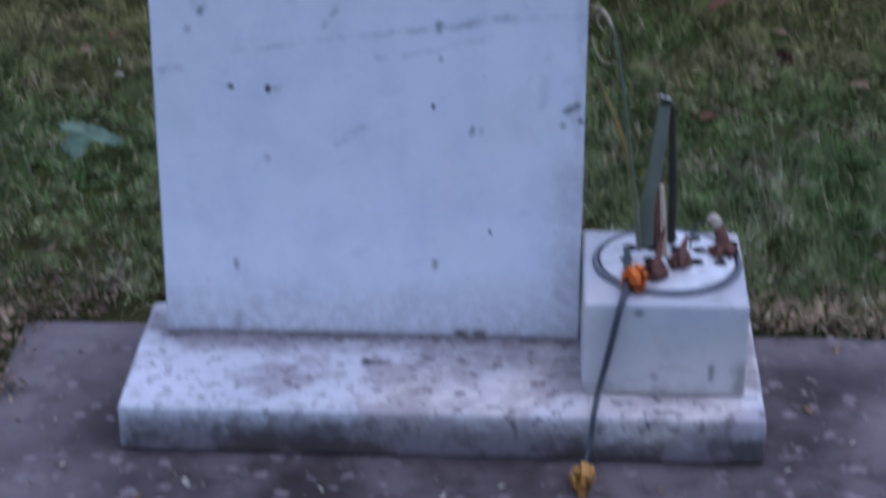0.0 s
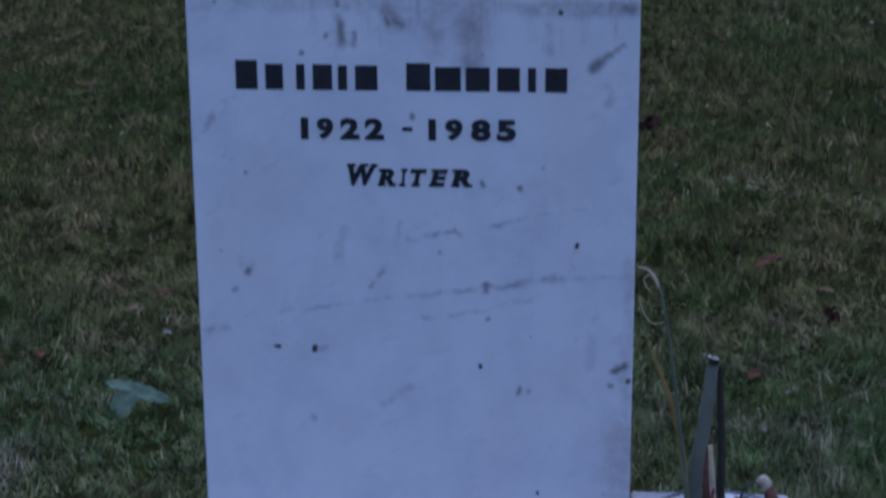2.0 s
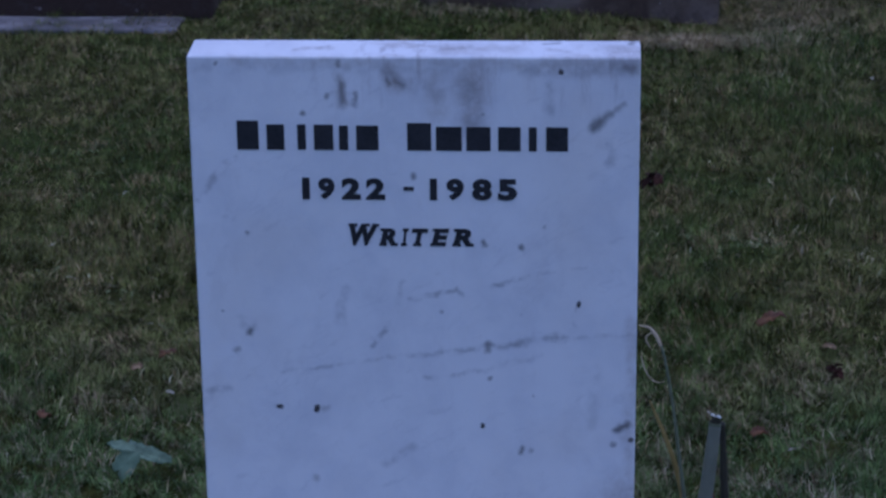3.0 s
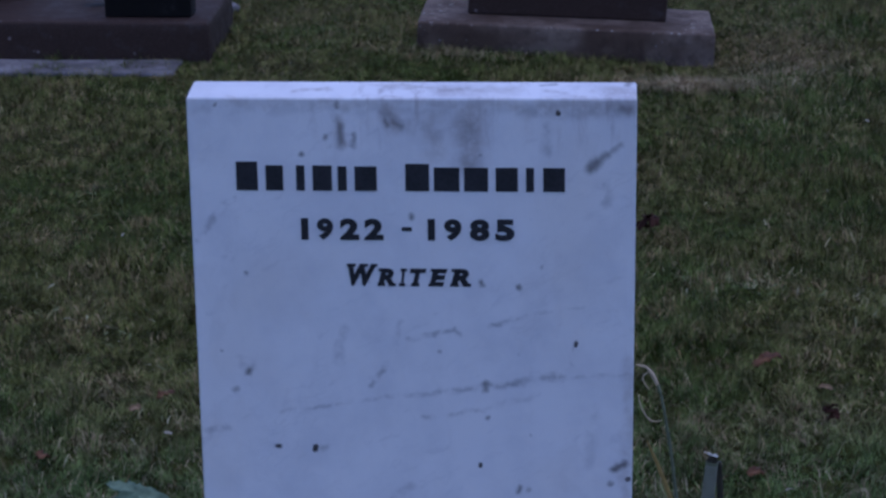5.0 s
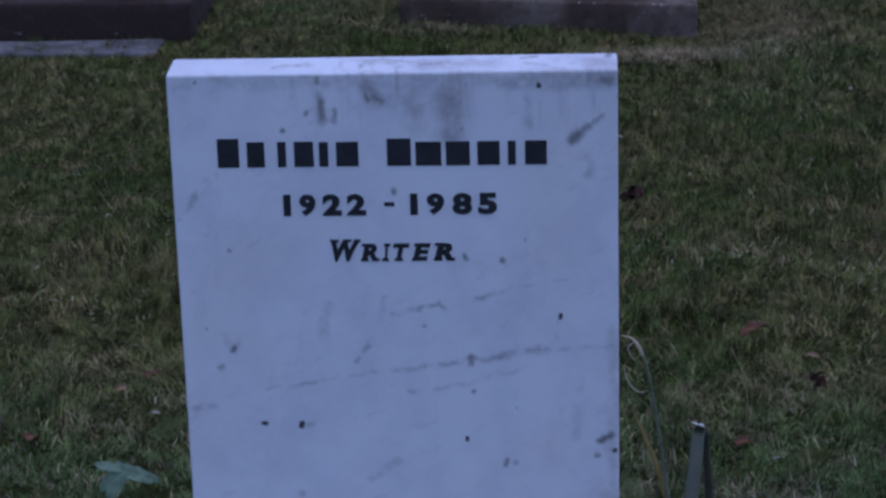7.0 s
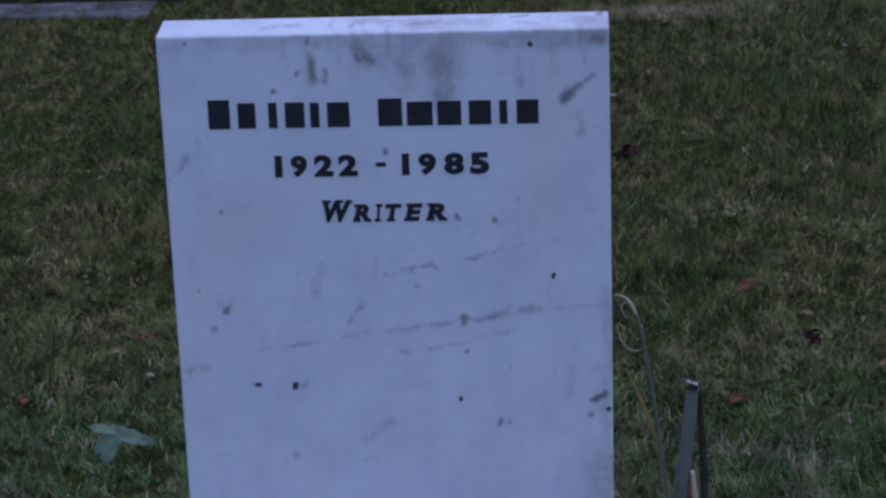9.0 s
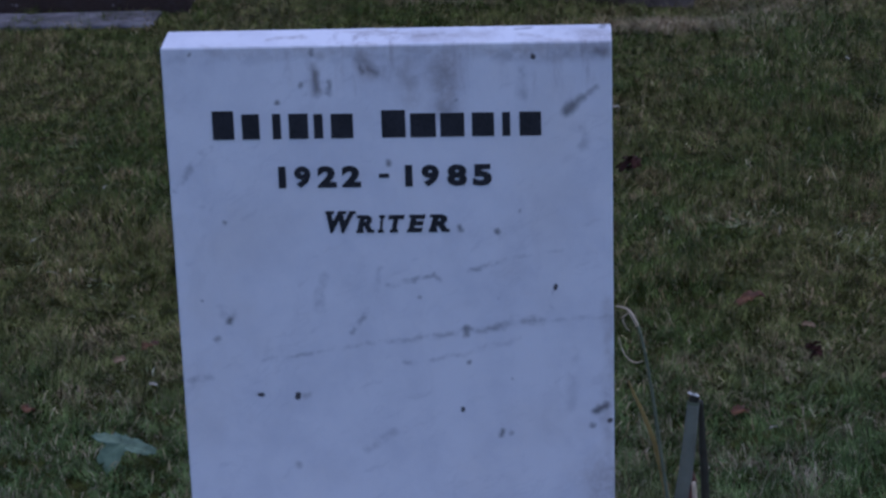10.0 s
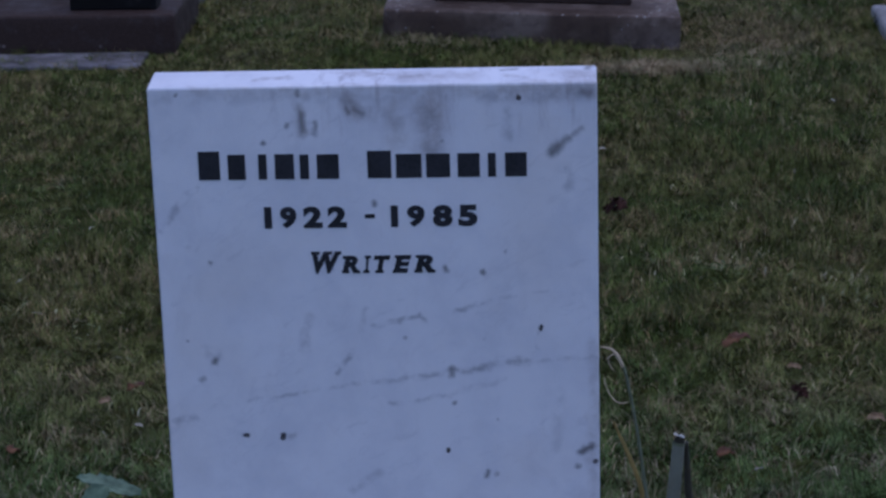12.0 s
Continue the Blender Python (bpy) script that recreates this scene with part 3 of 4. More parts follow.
def serifs(ch, x0, x1, z0, z1, h=0.0042):
    """Slab feet of a letter, as small blocks."""
    spots = {"W": ((0.13, 1, 0.3), (0.58, 1, 0.24), (0.9, 1, 0.24)), "R": ((0.2, 0, 0.42), (0.88, 0, 0.3), (0.22, 1, 0.3)), "I": ((0.36, 0, 0.78), (0.64, 1, 0.78)),
             "T": ((0.32, 0, 0.5),), "E": ((0.12, 0, 0.3), (0.26, 1, 0.3))}
    out = []
    for fx, top, w in spots.get(ch, ()):
        c, half = x0 + fx * (x1 - x0), 0.5 * w * (x1 - x0)
        za = z1 - h if top else z0
        out.append(block(c - half, c + half, -0.0013, 0.0006, za, za + h, 0.0, 0))
    return out


def column(u):
    return -0.155 + (u - 471) * 0.000786


YEARS = (("1", 469, 482), ("9", 497, 526), ("2", 538, 572), ("2", 581, 615), ("1", 693, 706), ("9", 722, 753), ("8", 767, 802), ("5", 812, 846))
WORD = (("W", 550, 602, 0.745), ("R", 603, 634, 0.7385), ("I", 641, 655, 0.7385), ("T", 660, 690, 0.7385), ("E", 694, 727, 0.7385), ("R", 732, 768, 0.7385))
BARS = ((357, 395, 0.891), (409, 440, 0.886), (463, 478, 0.886), (492, 526, 0.886), (536, 552, 0.885), (566, 605, 0.885),
        (655, 697, 0.889), (705, 750, 0.884), (758, 800, 0.884), (813, 852, 0.884), (866, 880, 0.884), (896, 934, 0.884))
# name line as plain bars
for u0, u1, z1 in BARS:
    part("bar", block(column(u0), column(u1), -0.0012, 0.0008, 0.850, z1, 0.0004, 0, 0.0, None, 1), mat_letter, headstone)
for ch, u0, u1 in YEARS:
    part("numeral", glyph(ch, column(u0), column(u1), 0.7795, 0.8105), mat_letter, headstone)
part("dash", block(column(647), column(665), -0.0012, 0.0008, 0.7925, 0.7985, 0.0004, 0, 0.0, None, 1), mat_letter, headstone)
for ch, u0, u1, z1 in WORD:
    a, c = column(u0), column(u1)
    pad = 0.22 * (c - a) if ch == "I" else 0.0
    part("letter", join(glyph(ch, a + pad, c - pad, 0.713, z1, 0.22), *serifs(ch, a, c, 0.713, z1)), mat_letter, headstone)

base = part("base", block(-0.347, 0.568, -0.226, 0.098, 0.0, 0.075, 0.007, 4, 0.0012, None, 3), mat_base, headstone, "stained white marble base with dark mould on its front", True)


# ---- flower vase block ----
vase = thing("flower_vase", (0.425, -0.045, 0.075), "square white marble flower vase with a pierced round lid", "vase")
bm = block(0.309, 0.540, -0.166, 0.075, 0.0755, 0.222, 0.006, 3, 0.0006, None, 3)
part("block", bm, mat_vase, vase, "white marble block", True)
CX, CY, RAD = 0.430, -0.036, 0.106


def dish(rings):
    bm = bmesh.new()
    loops = [[bm.verts.new((CX + r * math.cos(a), CY + r * math.sin(a), z)) for a in (2 * math.pi * k / 64 for k in range(64))] for r, z in rings]
    for a, c in zip(loops, loops[1:]):
        for k in range(64):
            bm.faces.new((a[k], a[(k + 1) % 64], c[(k + 1) % 64], c[k]))
    bm.faces.new(loops[-1])
    return bm


ring = dish([(RAD + 0.001, 0.2215), (RAD + 0.002, 0.226), (RAD, 0.229), (RAD - 0.005, 0.2295), (RAD - 0.006, 0.226)])
part("rim", ring, mat_ring, vase, "dark grey rim of the lid", True)
seal = dish([(RAD - 0.0055, 0.2255), (RAD - 0.0055, 0.2288), (RAD - 0.0085, 0.2290), (RAD - 0.009, 0.2262)])
part("seal", seal, mat_hole, vase, "dark gap inside the rim", True)
lid = part("lid", dish([(RAD - 0.008, 0.2235), (RAD - 0.0085, 0.2285), (RAD - 0.013, 0.2303), (RAD - 0.03, 0.2315)]), mat_disc, vase, "pale pierced lid", True)


def hole(x, y, r):
    """A dark well with a rolled lip in the lid."""
    bm = bmesh.new()
    loops = [[bm.verts.new((x + q * math.cos(a), y + q * math.sin(a), z)) for a in (2 * math.pi * k / 14 for k in range(14))]
             for q, z in ((r + 0.0015, 0.2313), (r, 0.2326), (r - 0.001, 0.2322))]
    for a, c in zip(loops, loops[1:]):
        for k in range(14):
            bm.faces.new((a[k], a[(k + 1) % 14], c[(k + 1) % 14], c[k]))
    bm.faces.new(loops[-1])
    return bm


for row in range(4):
    for k in range(-2, 3):
        dx, dy = 0.0335 * k + (0.006 if row % 2 else 0.0), -0.010 + 0.039 * row - 0.001 * k
        if math.hypot(dx, dy) < 0.09:
            part("hole", hole(CX + 0.008 + dx, CY + dy, 0.0085 + 0.001 * ((k + row) % 2)), mat_hole, lid)


# ---- flowers and stems in the vase ----
def flower_head(cx, cy, cz, r, petals, droop, seed, axis=(0, 0, 1), stretch=1.0):
    """A withered bloom: many thin crumpled petals round a core."""
    rng = random.Random(seed)
    bm = bmesh.new()
    for k in range(petals):
        a, up = rng.uniform(0, 2 * math.pi), rng.uniform(0.0, 1.45) - droop
        d = Vector((math.cos(a) * math.cos(up), math.sin(a) * math.cos(up), math.sin(up)))
        side = d.cross(Vector((0, 0, 1)) + Vector((rng.uniform(-.4, .4), rng.uniform(-.4, .4), 0))).normalized()
        w, ln = r * rng.uniform(0.16, 0.34), r * rng.uniform(0.7, 1.25)
        o = Vector((cx, cy, cz))
        nrm = side.cross(d)
        rows = []
        for i in range(4):
            u = i / 3.0
            flat = Vector((d.x, d.y, 0.35 * d.z))
            c = o + flat * ln * (0.1 + 0.72 * math.sin(2.1 * u)) + nrm * (rng.uniform(-0.15, 0.15) * r) + Vector((0, 0, r * u * (rng.uniform(0.5, 1.25) - droop)))
            half = w * (0.35, 0.9, 1.0, 0.45)[i]
            rows.append((bm.verts.new(c - side * half), bm.verts.new(c + nrm * half * rng.uniform(-0.4, 0.6)), bm.verts.new(c + side * half)))
        for p, q in zip(rows, rows[1:]):
            bm.faces.new((p[0], p[1], q[1], q[0]))
            bm.faces.new((p[1], p[2], q[2], q[1]))
    turn = Vector((0, 0, 1)).rotation_difference(Vector(axis)).to_matrix().to_4x4()
    bm.transform(Matrix.Translation((cx, cy, cz)) @ turn @ Matrix.Diagonal((1, 1, stretch, 1)) @ Matrix.Translation((-cx, -cy, -cz)))
    return bm


def bloom(name, stem_pts, stem_r, head, r, petals, droop, seed, stem_mat, head_mat, label, axis=(0, 0, 1), stretch=1.0):
    ob = thing(name, stem_pts[0], label, "flower", "flowers in the vase")
    part("stem", tube(stem_pts, stem_r, 8), stem_mat, ob, "", True)
    part("petals", flower_head(*head, r, petals, droop, seed, axis, stretch), head_mat, ob)
    return ob


LID = 0.2315
bloom("withered_flower", [(0.372, -0.07, LID), (0.374, -0.09, 0.243), (0.377, -0.112, 0.246)], [0.003] * 3, (0.377, -0.112, 0.246), 0.021, 46, 0.2, 3,
      mat_stem_dark, mat_orange, "bright orange withered flower lying on the vase lid", (0.15, -0.75, -0.15), 1.4)
bloom("withered_flower", [(0.423, -0.06, 0.292), (0.417, -0.075, 0.272), (0.412, -0.092, 0.25), (0.409, -0.10, 0.243)], [0.002, 0.004, 0.006, 0.004], (0.411, -0.092, 0.252), 0.024, 60, 0.2, 5,
      mat_rust, mat_rust, "rust-brown withered flower drooping onto the vase lid", (-0.15, -0.6, -0.9), 1.2)
bloom("withered_flower", [(0.457, -0.035, 0.268), (0.452, -0.045, 0.256), (0.447, -0.055, 0.244)], [0.0025, 0.005, 0.006], (0.448, -0.052, 0.247), 0.021, 54, 0.2, 8,
      mat_rust, mat_rust, "small rust-brown withered flower in the vase lid", (-0.1, -0.7, -0.8), 1.2)
head = bloom("withered_flower", [(0.513, -0.012, 0.2335), (0.510, -0.006, 0.247), (0.506, -0.002, 0.262), (0.502, 0.0, 0.275)], [0.010, 0.0105, 0.008, 0.0055], (0.511, -0.010, 0.246), 0.025, 60, 0.2, 13,
             mat_rust, mat_rust, "drooping red-brown flower with a pale bulb on top", (0.1, -0.5, -0.9), 1.0)
part("bulb", tube([(0.504, 0.0, 0.262), (0.501, 0.0, 0.273), (0.496, -0.001, 0.279), (0.487, -0.003, 0.276)], [0.007, 0.0085, 0.008, 0.003], 10), mat_bulb, head, "pale curled bulb", True)
part("pedicel", tube([(0.488, -0.003, 0.276), (0.474, -0.004, 0.270), (0.466, -0.006, 0.258), (0.464, -0.008, 0.233)], [0.0016, 0.0014, 0.0014, 0.0014], 6), mat_stem_grey, head, "thin bent grey stalk", True)

blade = thing("iris_leaf", (0.403, 0.01, LID), "broad grey-green cut leaf standing in the vase", "leaf", "stems in the vase")
part("blade", tube([(0.398, -0.005, LID), (0.402, -0.005, 0.30), (0.411, -0.01, 0.385), (0.417, -0.02, 0.462)], [0.012, 0.0115, 0.0095, 0.0085], 12, 0.35), mat_stem, blade, "", True)
part("collar", tube([(0.4165, -0.0195, 0.459), (0.4172, -0.0205, 0.4635)], [0.0090, 0.0092], 12, 0.38), mat_stem_pale, blade, "pale cut edge", True)
part("hood", tube([(0.417, -0.020, 0.462), (0.4185, -0.021, 0.469), (0.4215, -0.022, 0.4745)], [0.0078, 0.0070, 0.0045], 10, 0.35), mat_stem_dark, blade, "dark grey withered sheath", True)
part("tip", tube([(0.4095, -0.022, 0.4775), (0.413, -0.024, 0.4775), (0.416, -0.024, 0.4755)], [0.0006, 0.0017, 0.0007], 8, 0.5), mat_pale_tip, blade, "white torn tip", True)
part("tip", tube([(0.4165, -0.024, 0.4750), (0.421, -0.025, 0.4755), (0.4245, -0.024, 0.4725)], [0.0006, 0.0022, 0.0009], 8, 0.5), mat_pale_tip, blade, "white torn tip", True)
dark = thing("stem", (0.437, 0.02, LID), "dark upright cut stem standing in the vase", "stem", "stems in the vase")
part("stalk", tube([(0.437, 0.015, LID), (0.436, 0.01, 0.32), (0.431, 0.0, 0.40), (0.428, -0.005, 0.458)], [0.0065, 0.0062, 0.0052, 0.0036], 10), mat_stem_dark, dark, "", True)
cut = thing("stem", (0.424, -0.01, LID), "short tan cut stalk standing in the vase", "stem", "stems in the vase")
part("stalk", tube([(0.426, -0.03, LID), (0.422, -0.032, 0.29), (0.417, -0.034, 0.346)], [0.0045, 0.0042, 0.003], 8), mat_stem_tan, cut, "", True)
husk = thing("stem", (0.412, 0.0, LID), "dried red-brown husk between the stems", "stem", "stems in the vase")
part("stalk", tube([(0.412, 0.0, LID), (0.412, -0.002, 0.27), (0.414, -0.004, 0.33), (0.416, -0.004, 0.35)], [0.008, 0.011, 0.009, 0.003], 8, 0.5), mat_rust, husk, "", True)
thin = thing("stem", (0.388, 0.0, LID), "thin tall drooping green stem standing in the vase", "stem", "stems in the vase")
part("stalk", tube([(0.390, -0.01, LID), (0.383, -0.02, 0.30), (0.371, -0.035, 0.39), (0.358, -0.045, 0.49), (0.344, -0.05, 0.570), (0.338, -0.05, 0.590)],
                   [0.004, 0.0032, 0.0026, 0.0022, 0.0019, 0.0019], 8), mat_stem_pale, thin, "", True)
part("tip", tube([(0.338, -0.05, 0.589), (0.331, -0.05, 0.604), (0.322, -0.048, 0.614), (0.308, -0.046, 0.617)], [0.0022, 0.0027, 0.0016, 0.0008], 8), mat_stem_tan, thin, "withered tan tip", True)
wisp = thing("iris_leaf", (0.383, 0.02, LID), "thin yellowed leaf standing in the vase", "leaf", "stems in the vase")
part("blade", tube([(0.390, -0.01, LID), (0.380, -0.02, 0.32), (0.363, -0.03, 0.40), (0.345, -0.03, 0.452), (0.331, -0.03, 0.485), (0.325, -0.03, 0.50)], [0.0038, 0.0042, 0.0036, 0.0028, 0.0018, 0.0008], 8, 0.3), mat_yellow_leaf, wisp, "", True)
part("tendril", tube([(0.327, -0.05, 0.609), (0.318, -0.047, 0.600), (0.321, -0.045, 0.588), (0.327, -0.044, 0.58)], [0.0008, 0.0011, 0.0009, 0.0005], 6), mat_stem_tan, thin, "", True)
part("tendril", tube([(0.345, -0.045, 0.535), (0.336, -0.04, 0.531), (0.326, -0.035, 0.534), (0.317, -0.033, 0.548), (0.312, -0.03, 0.566)], [0.0007, 0.0009, 0.0009, 0.0008, 0.0006], 6), mat_stem_tan, thin, "", True)
fallen = thing("fallen_flower", (0.309, -0.29, 0.0), "wilted flower hanging over the vase block to the ground", "flower", "flowers in the vase")
part("stem", tube([(0.372, -0.02, 0.2365), (0.371, -0.08, 0.2375), (0.366, -0.15, 0.234), (0.358, -0.176, 0.216), (0.345, -0.181, 0.15), (0.333, -0.186, 0.095), (0.326, -0.232, 0.083), (0.322, -0.242, 0.045), (0.314, -0.262, 0.014)],
                  [0.0045, 0.0055, 0.005, 0.005, 0.005, 0.0045, 0.004, 0.0035, 0.003], 8), mat_stem_grey, fallen, "", True)
part("petals", flower_head(0.313, -0.272, 0.018, 0.019, 60, 0.1, 21, (-0.08, -1.0, -0.05), 2.3), mat_ochre, fallen, "withered ochre petals")


# ---- the graves behind ----
place2 = Matrix.Translation((-0.388, 5.0, 0.119)) @ Matrix.Rotation(radians(2.5), 4, 'Y')
dark_stone = thing("headstone", (0.1, 5.2, 0.0), "dark weathered headstone on a grey stone base", "headstone", "headstones behind")
part("base", block(0, 1.076, 0, 0.47, -0.19, 0.0, 0.008, 4, 0.003, place2, 2), mat_old_base, dark_stone, "grey weathered base", True)
part("slab", block(0.172, 0.903, 0.19, 0.30, -0.002, 0.82, 0.01, 2, 0.001, place2, 2), mat_granite_brown, dark_stone, "dark stone slab")
grave = thing("headstone", (-1.75, 5.2, 0.0), "black granite headstone on a broad dark granite base", "headstone", "headstones behind")
skew = Matrix.Translation((-1.148, 4.86, 0)) @ Matrix(((1, -0.032, 0, 0), (0, 1, 0, 0), (-0.006, 0, 1, 0), (0, 0, 0, 1))) @ Matrix.Translation((1.148, -4.86, 0))
part("base", block(-2.45, -1.128, 4.86, 5.56, -0.05, 0.14, 0.012, 4, 0.002, skew, 2), mat_granite_brown, grave, "brown-black granite base", True)
part("slab", block(-2.32, -1.895, 5.31, 5.45, 0.1385, 0.95, 0.008, 2, 0.0, None, 2), mat_granite, grave, "polished black slab")
vase2 = thing("granite_vase", (-1.36, 5.03, 0.14), "black polished granite flower vase on a granite base", "vase")
part("block", block(-1.521, -1.205, 4.955, 5.06, 0.1405, 0.42, 0.006, 2, 0.0, None, 2), mat_granite, vase2)
white = thing("cloth_flower", (-1.62, 5.2, 0.14), "crumpled pale blue-white cloth flower on the granite base", "flower")
part("petals", flower_head(-1.600, 5.20, 0.170, 0.056, 46, 0.45, 31), mat_cloth, white)
paving = part("pavement", block(-2.6, -1.22, 4.635, 4.855, -0.08, 0.008, 0.01, 5, 0.004), mat_slab, None, "", True)
tagged(paving, "pale worn concrete strip before the dark granite base", "pavement", "", "structure")
kerb = part("kerb_stone", block(1.41, 1.575, 4.72, 5.36, -0.08, 0.035, 0.015, 3, 0.006), mat_kerb, None, "", True)
tagged(kerb, "pale rough stone kerb in the grass", "kerb")
def pebble(x, y, size, seed):
    bm = bmesh.new()
    bmesh.ops.create_icosphere(bm, subdivisions=3, radius=size)
    for v in bm.verts:
        v.co += noise.noise_vector(v.co * (0.9 / size) + Vector((seed, 0, 0))) * size * 0.35
        v.co.z *= 0.55
    bm.transform(Matrix.Translation((x, y, size * 0.3)))
    return bm


tagged(part("stone", pebble(-1.21, 5.80, 0.05, 3), mat_slab, None, "", True), "small pale rough stone lying on grass", "stone")
SOLID = ((-0.575, 1.75, -0.62, 0.185), (-2.45, -1.12, 4.86, 5.62), (-2.6, -1.42, 4.68, 4.86), (1.41, 1.575, 4.72, 5.36))


# ---- leaves on the grass ----
def leaf_mesh(size, lobes, curl, seed):
    """A thin leaf with a lobed edge, curled across and along."""
    rng = random.Random(seed)
    bm = bmesh.new()
    rim, inner = [], []
    n = 40
    for k in range(n):
        a = 2 * math.pi * k / n
        r = 0.5 * (1 + (0.28 * math.cos(lobes * a) if lobes else 0.0)) * (1 if lobes else 0.55 + 0.45 * abs(math.cos(a)))
        r *= 1 + rng.uniform(-0.12, 0.10)
        for f, store in ((1.0, rim), (0.5, inner)):
            x, y = r * f * math.cos(a), r * f * math.sin(a) * (0.8 if lobes else 0.6)
            z = curl * (1.6 * y * y - 0.7 * x * x) + 0.16 * noise.noise(Vector((x * 5, y * 5, seed * 3.1))) + 0.05 * noise.noise(Vector((x * 14, y * 14, seed)))
            store.append(bm.verts.new(Vector((x, y, z)) * size))
    mid = bm.verts.new((0, 0, 0))
    for k in range(n):
        j = (k + 1) % n
        bm.faces.new((inner[k], inner[j], rim[j], rim[k]))
        bm.faces.new((mid, inner[j], inner[k]))
    geom = bmesh.ops.extrude_face_region(bm, geom=bm.faces[:])
    for v in geom["geom"]:
        if isinstance(v, bmesh.types.BMVert):
            v.co.z -= 0.0008
    bmesh.ops.recalc_face_normals(bm, faces=bm.faces[:])
    return bm


def ivy_leaf(size):
    """A broad leaf with pointed lobes, folded along its ribs and drooping at the tips."""
    lobes = ((2.80, 1.05), (2.1, 0.62), (1.45, 0.45), (0.45, 0.62), (-0.08, 1.10), (-0.50, 0.62), (4.25, 1.0), (3.80, 0.92))
    bm = bmesh.new()
    n, rings = 96, 6
    loops = []
    for j in range(1, rings + 1):
        loop = []
        for k in range(n):
            a = 2 * math.pi * k / n
            r = 0.34
            for at, reach in lobes:
                d = abs((a - at + math.pi) % (2 * math.pi) - math.pi)
                r = max(r, reach * (1 - 0.60 * (d / 0.55)) if d < 0.55 else 0.0)
            r *= 1 + 0.035 * math.sin(13 * a) + 0.06 * math.sin(31 * a) + 0.04 * math.sin(47 * a)
            u = j / rings
            x, y = r * u * math.cos(a), r * u * math.sin(a)
            near_rib = min(abs((a - at + math.pi) % (2 * math.pi) - math.pi) for at, _ in lobes)
            z = 0.14 * u * min(near_rib, 0.4) - 0.16 * max(x, 0.0) ** 2 + 0.05 * noise.noise(Vector((x * 5, y * 5, 2)))
            if y < 0:
                # the lower lobe hangs from a crease, the side lobe droops less
                hang = 0.85 if x < 0.1 else 0.35
                z, y = z + hang * y, y * (1 - 0.45 * hang)
            loop.append(bm.verts.new(Vector((x, y, z)) * size))
        loops.append(loop)
    mid = bm.verts.new((0, 0, 0))
    for k in range(n):
        bm.faces.new((mid, loops[0][k], loops[0][(k + 1) % n]))
        for a, c in zip(loops, loops[1:]):
            bm.faces.new((a[k], c[k], c[(k + 1) % n], a[(k + 1) % n]))
    geom = bmesh.ops.extrude_face_region(bm, geom=bm.faces[:])
    for v in geom["geom"]:
        if isinstance(v, bmesh.types.BMVert):
            v.co.z -= 0.0008
    bmesh.ops.recalc_face_normals(bm, faces=bm.faces[:])
    return bm


def fallen_leaf(x, y, size, mat, label, lobes=0, curl=0.5, tilt=(0, 0), turn=0.0, seed=1, lift=0.012):
    bm = leaf_mesh(size, lobes, curl, seed)
    bm.transform(Euler((radians(tilt[0]), radians(tilt[1]), radians(turn))).to_matrix().to_4x4())
    lo = min(v.co.z for v in bm.verts)
    ob = new("leaf", finish("leaf", bm, mat, True))
    ob.location = (x, y, lie(x, y) + lift - lo - 0.006)
    return tagged(ob, label, "leaf", "fallen leaves on the grass")


ivy = new("leaf", finish("leaf", ivy_leaf(0.064), mat_leaf_green, True))
ivy.matrix_basis = pose(-0.594, 0.835, lie(-0.594, 0.835) + 0.046, 14, 4, 0)
tagged(ivy, "large blue-green lobed leaf lying on the grass", "leaf", "fallen leaves on the grass")
fallen_leaf(0.628, 1.665, 0.072, mat_leaf_red, "pinkish red-brown fallen leaf on the lawn", 0, 0.5, (10, -12), 25, 6, 0.012)
def leaf_clump(x, y, size, mat, label, seed):
    """Several rotten leaves matted into one crumpled heap."""
    r = random.Random(seed)
    bits = []
    for k in range(5):
        bm = leaf_mesh(size * r.uniform(0.55, 0.9), 0, r.uniform(0.6, 1.3), seed + k)
        bm.transform(Matrix.Translation((r.uniform(-0.3, 0.3) * size, r.uniform(-0.15, 0.15) * size, 0.10 * size * k)) @ Euler((r.uniform(-0.9, 0.9), r.uniform(-0.7, 0.7), r.uniform(0, 6.28))).to_matrix().to_4x4())
        bits.append(bm)
    bm = join(*bits)
    low = min(v.co.z for v in bm.verts)
    ob = new("leaf", finish("leaf", bm, mat, True))
    ob.location = (x, y, lie(x, y) + 0.003 - low)
    return tagged(ob, label, "leaf", "fallen leaves on the grass")


leaf_clump(0.400, 2.73, 0.075, mat_leaf_dark, "dark rotten leaf clump on the lawn", 9)
fallen_leaf(-0.695, 1.35, 0.036, mat_leaf_tan, "small tan fallen leaf on the lawn", 0, 0.9, (40, 10), 60, 11, 0.012)
fallen_leaf(-0.825, 1.07, 0.05, mat_leaf_red, "pale red-brown leaf among grass", 0, 0.8, (35, 20), 80, 12, 0.008)
fallen_leaf(0.744, 1.53, 0.032, mat_leaf_tan, "small tan fallen leaf on the lawn", 0, 0.8, (20, 10), 5, 14, 0.01)
leaf_clump(0.728, 1.34, 0.045, mat_leaf_dark, "dark brown crumpled leaf on the lawn", 15)
fallen_leaf(0.876, 1.205, 0.042, mat_leaf_tan, "tan curled fallen leaf on the lawn", 0, 1.1, (30, 12), 10, 16, 0.008)
fallen_leaf(-0.651, 1.436, 0.042, mat_leaf_red, "brown fallen leaf half sunk in grass", 0, 0.7, (20, -10), 30, 17, 0.008)
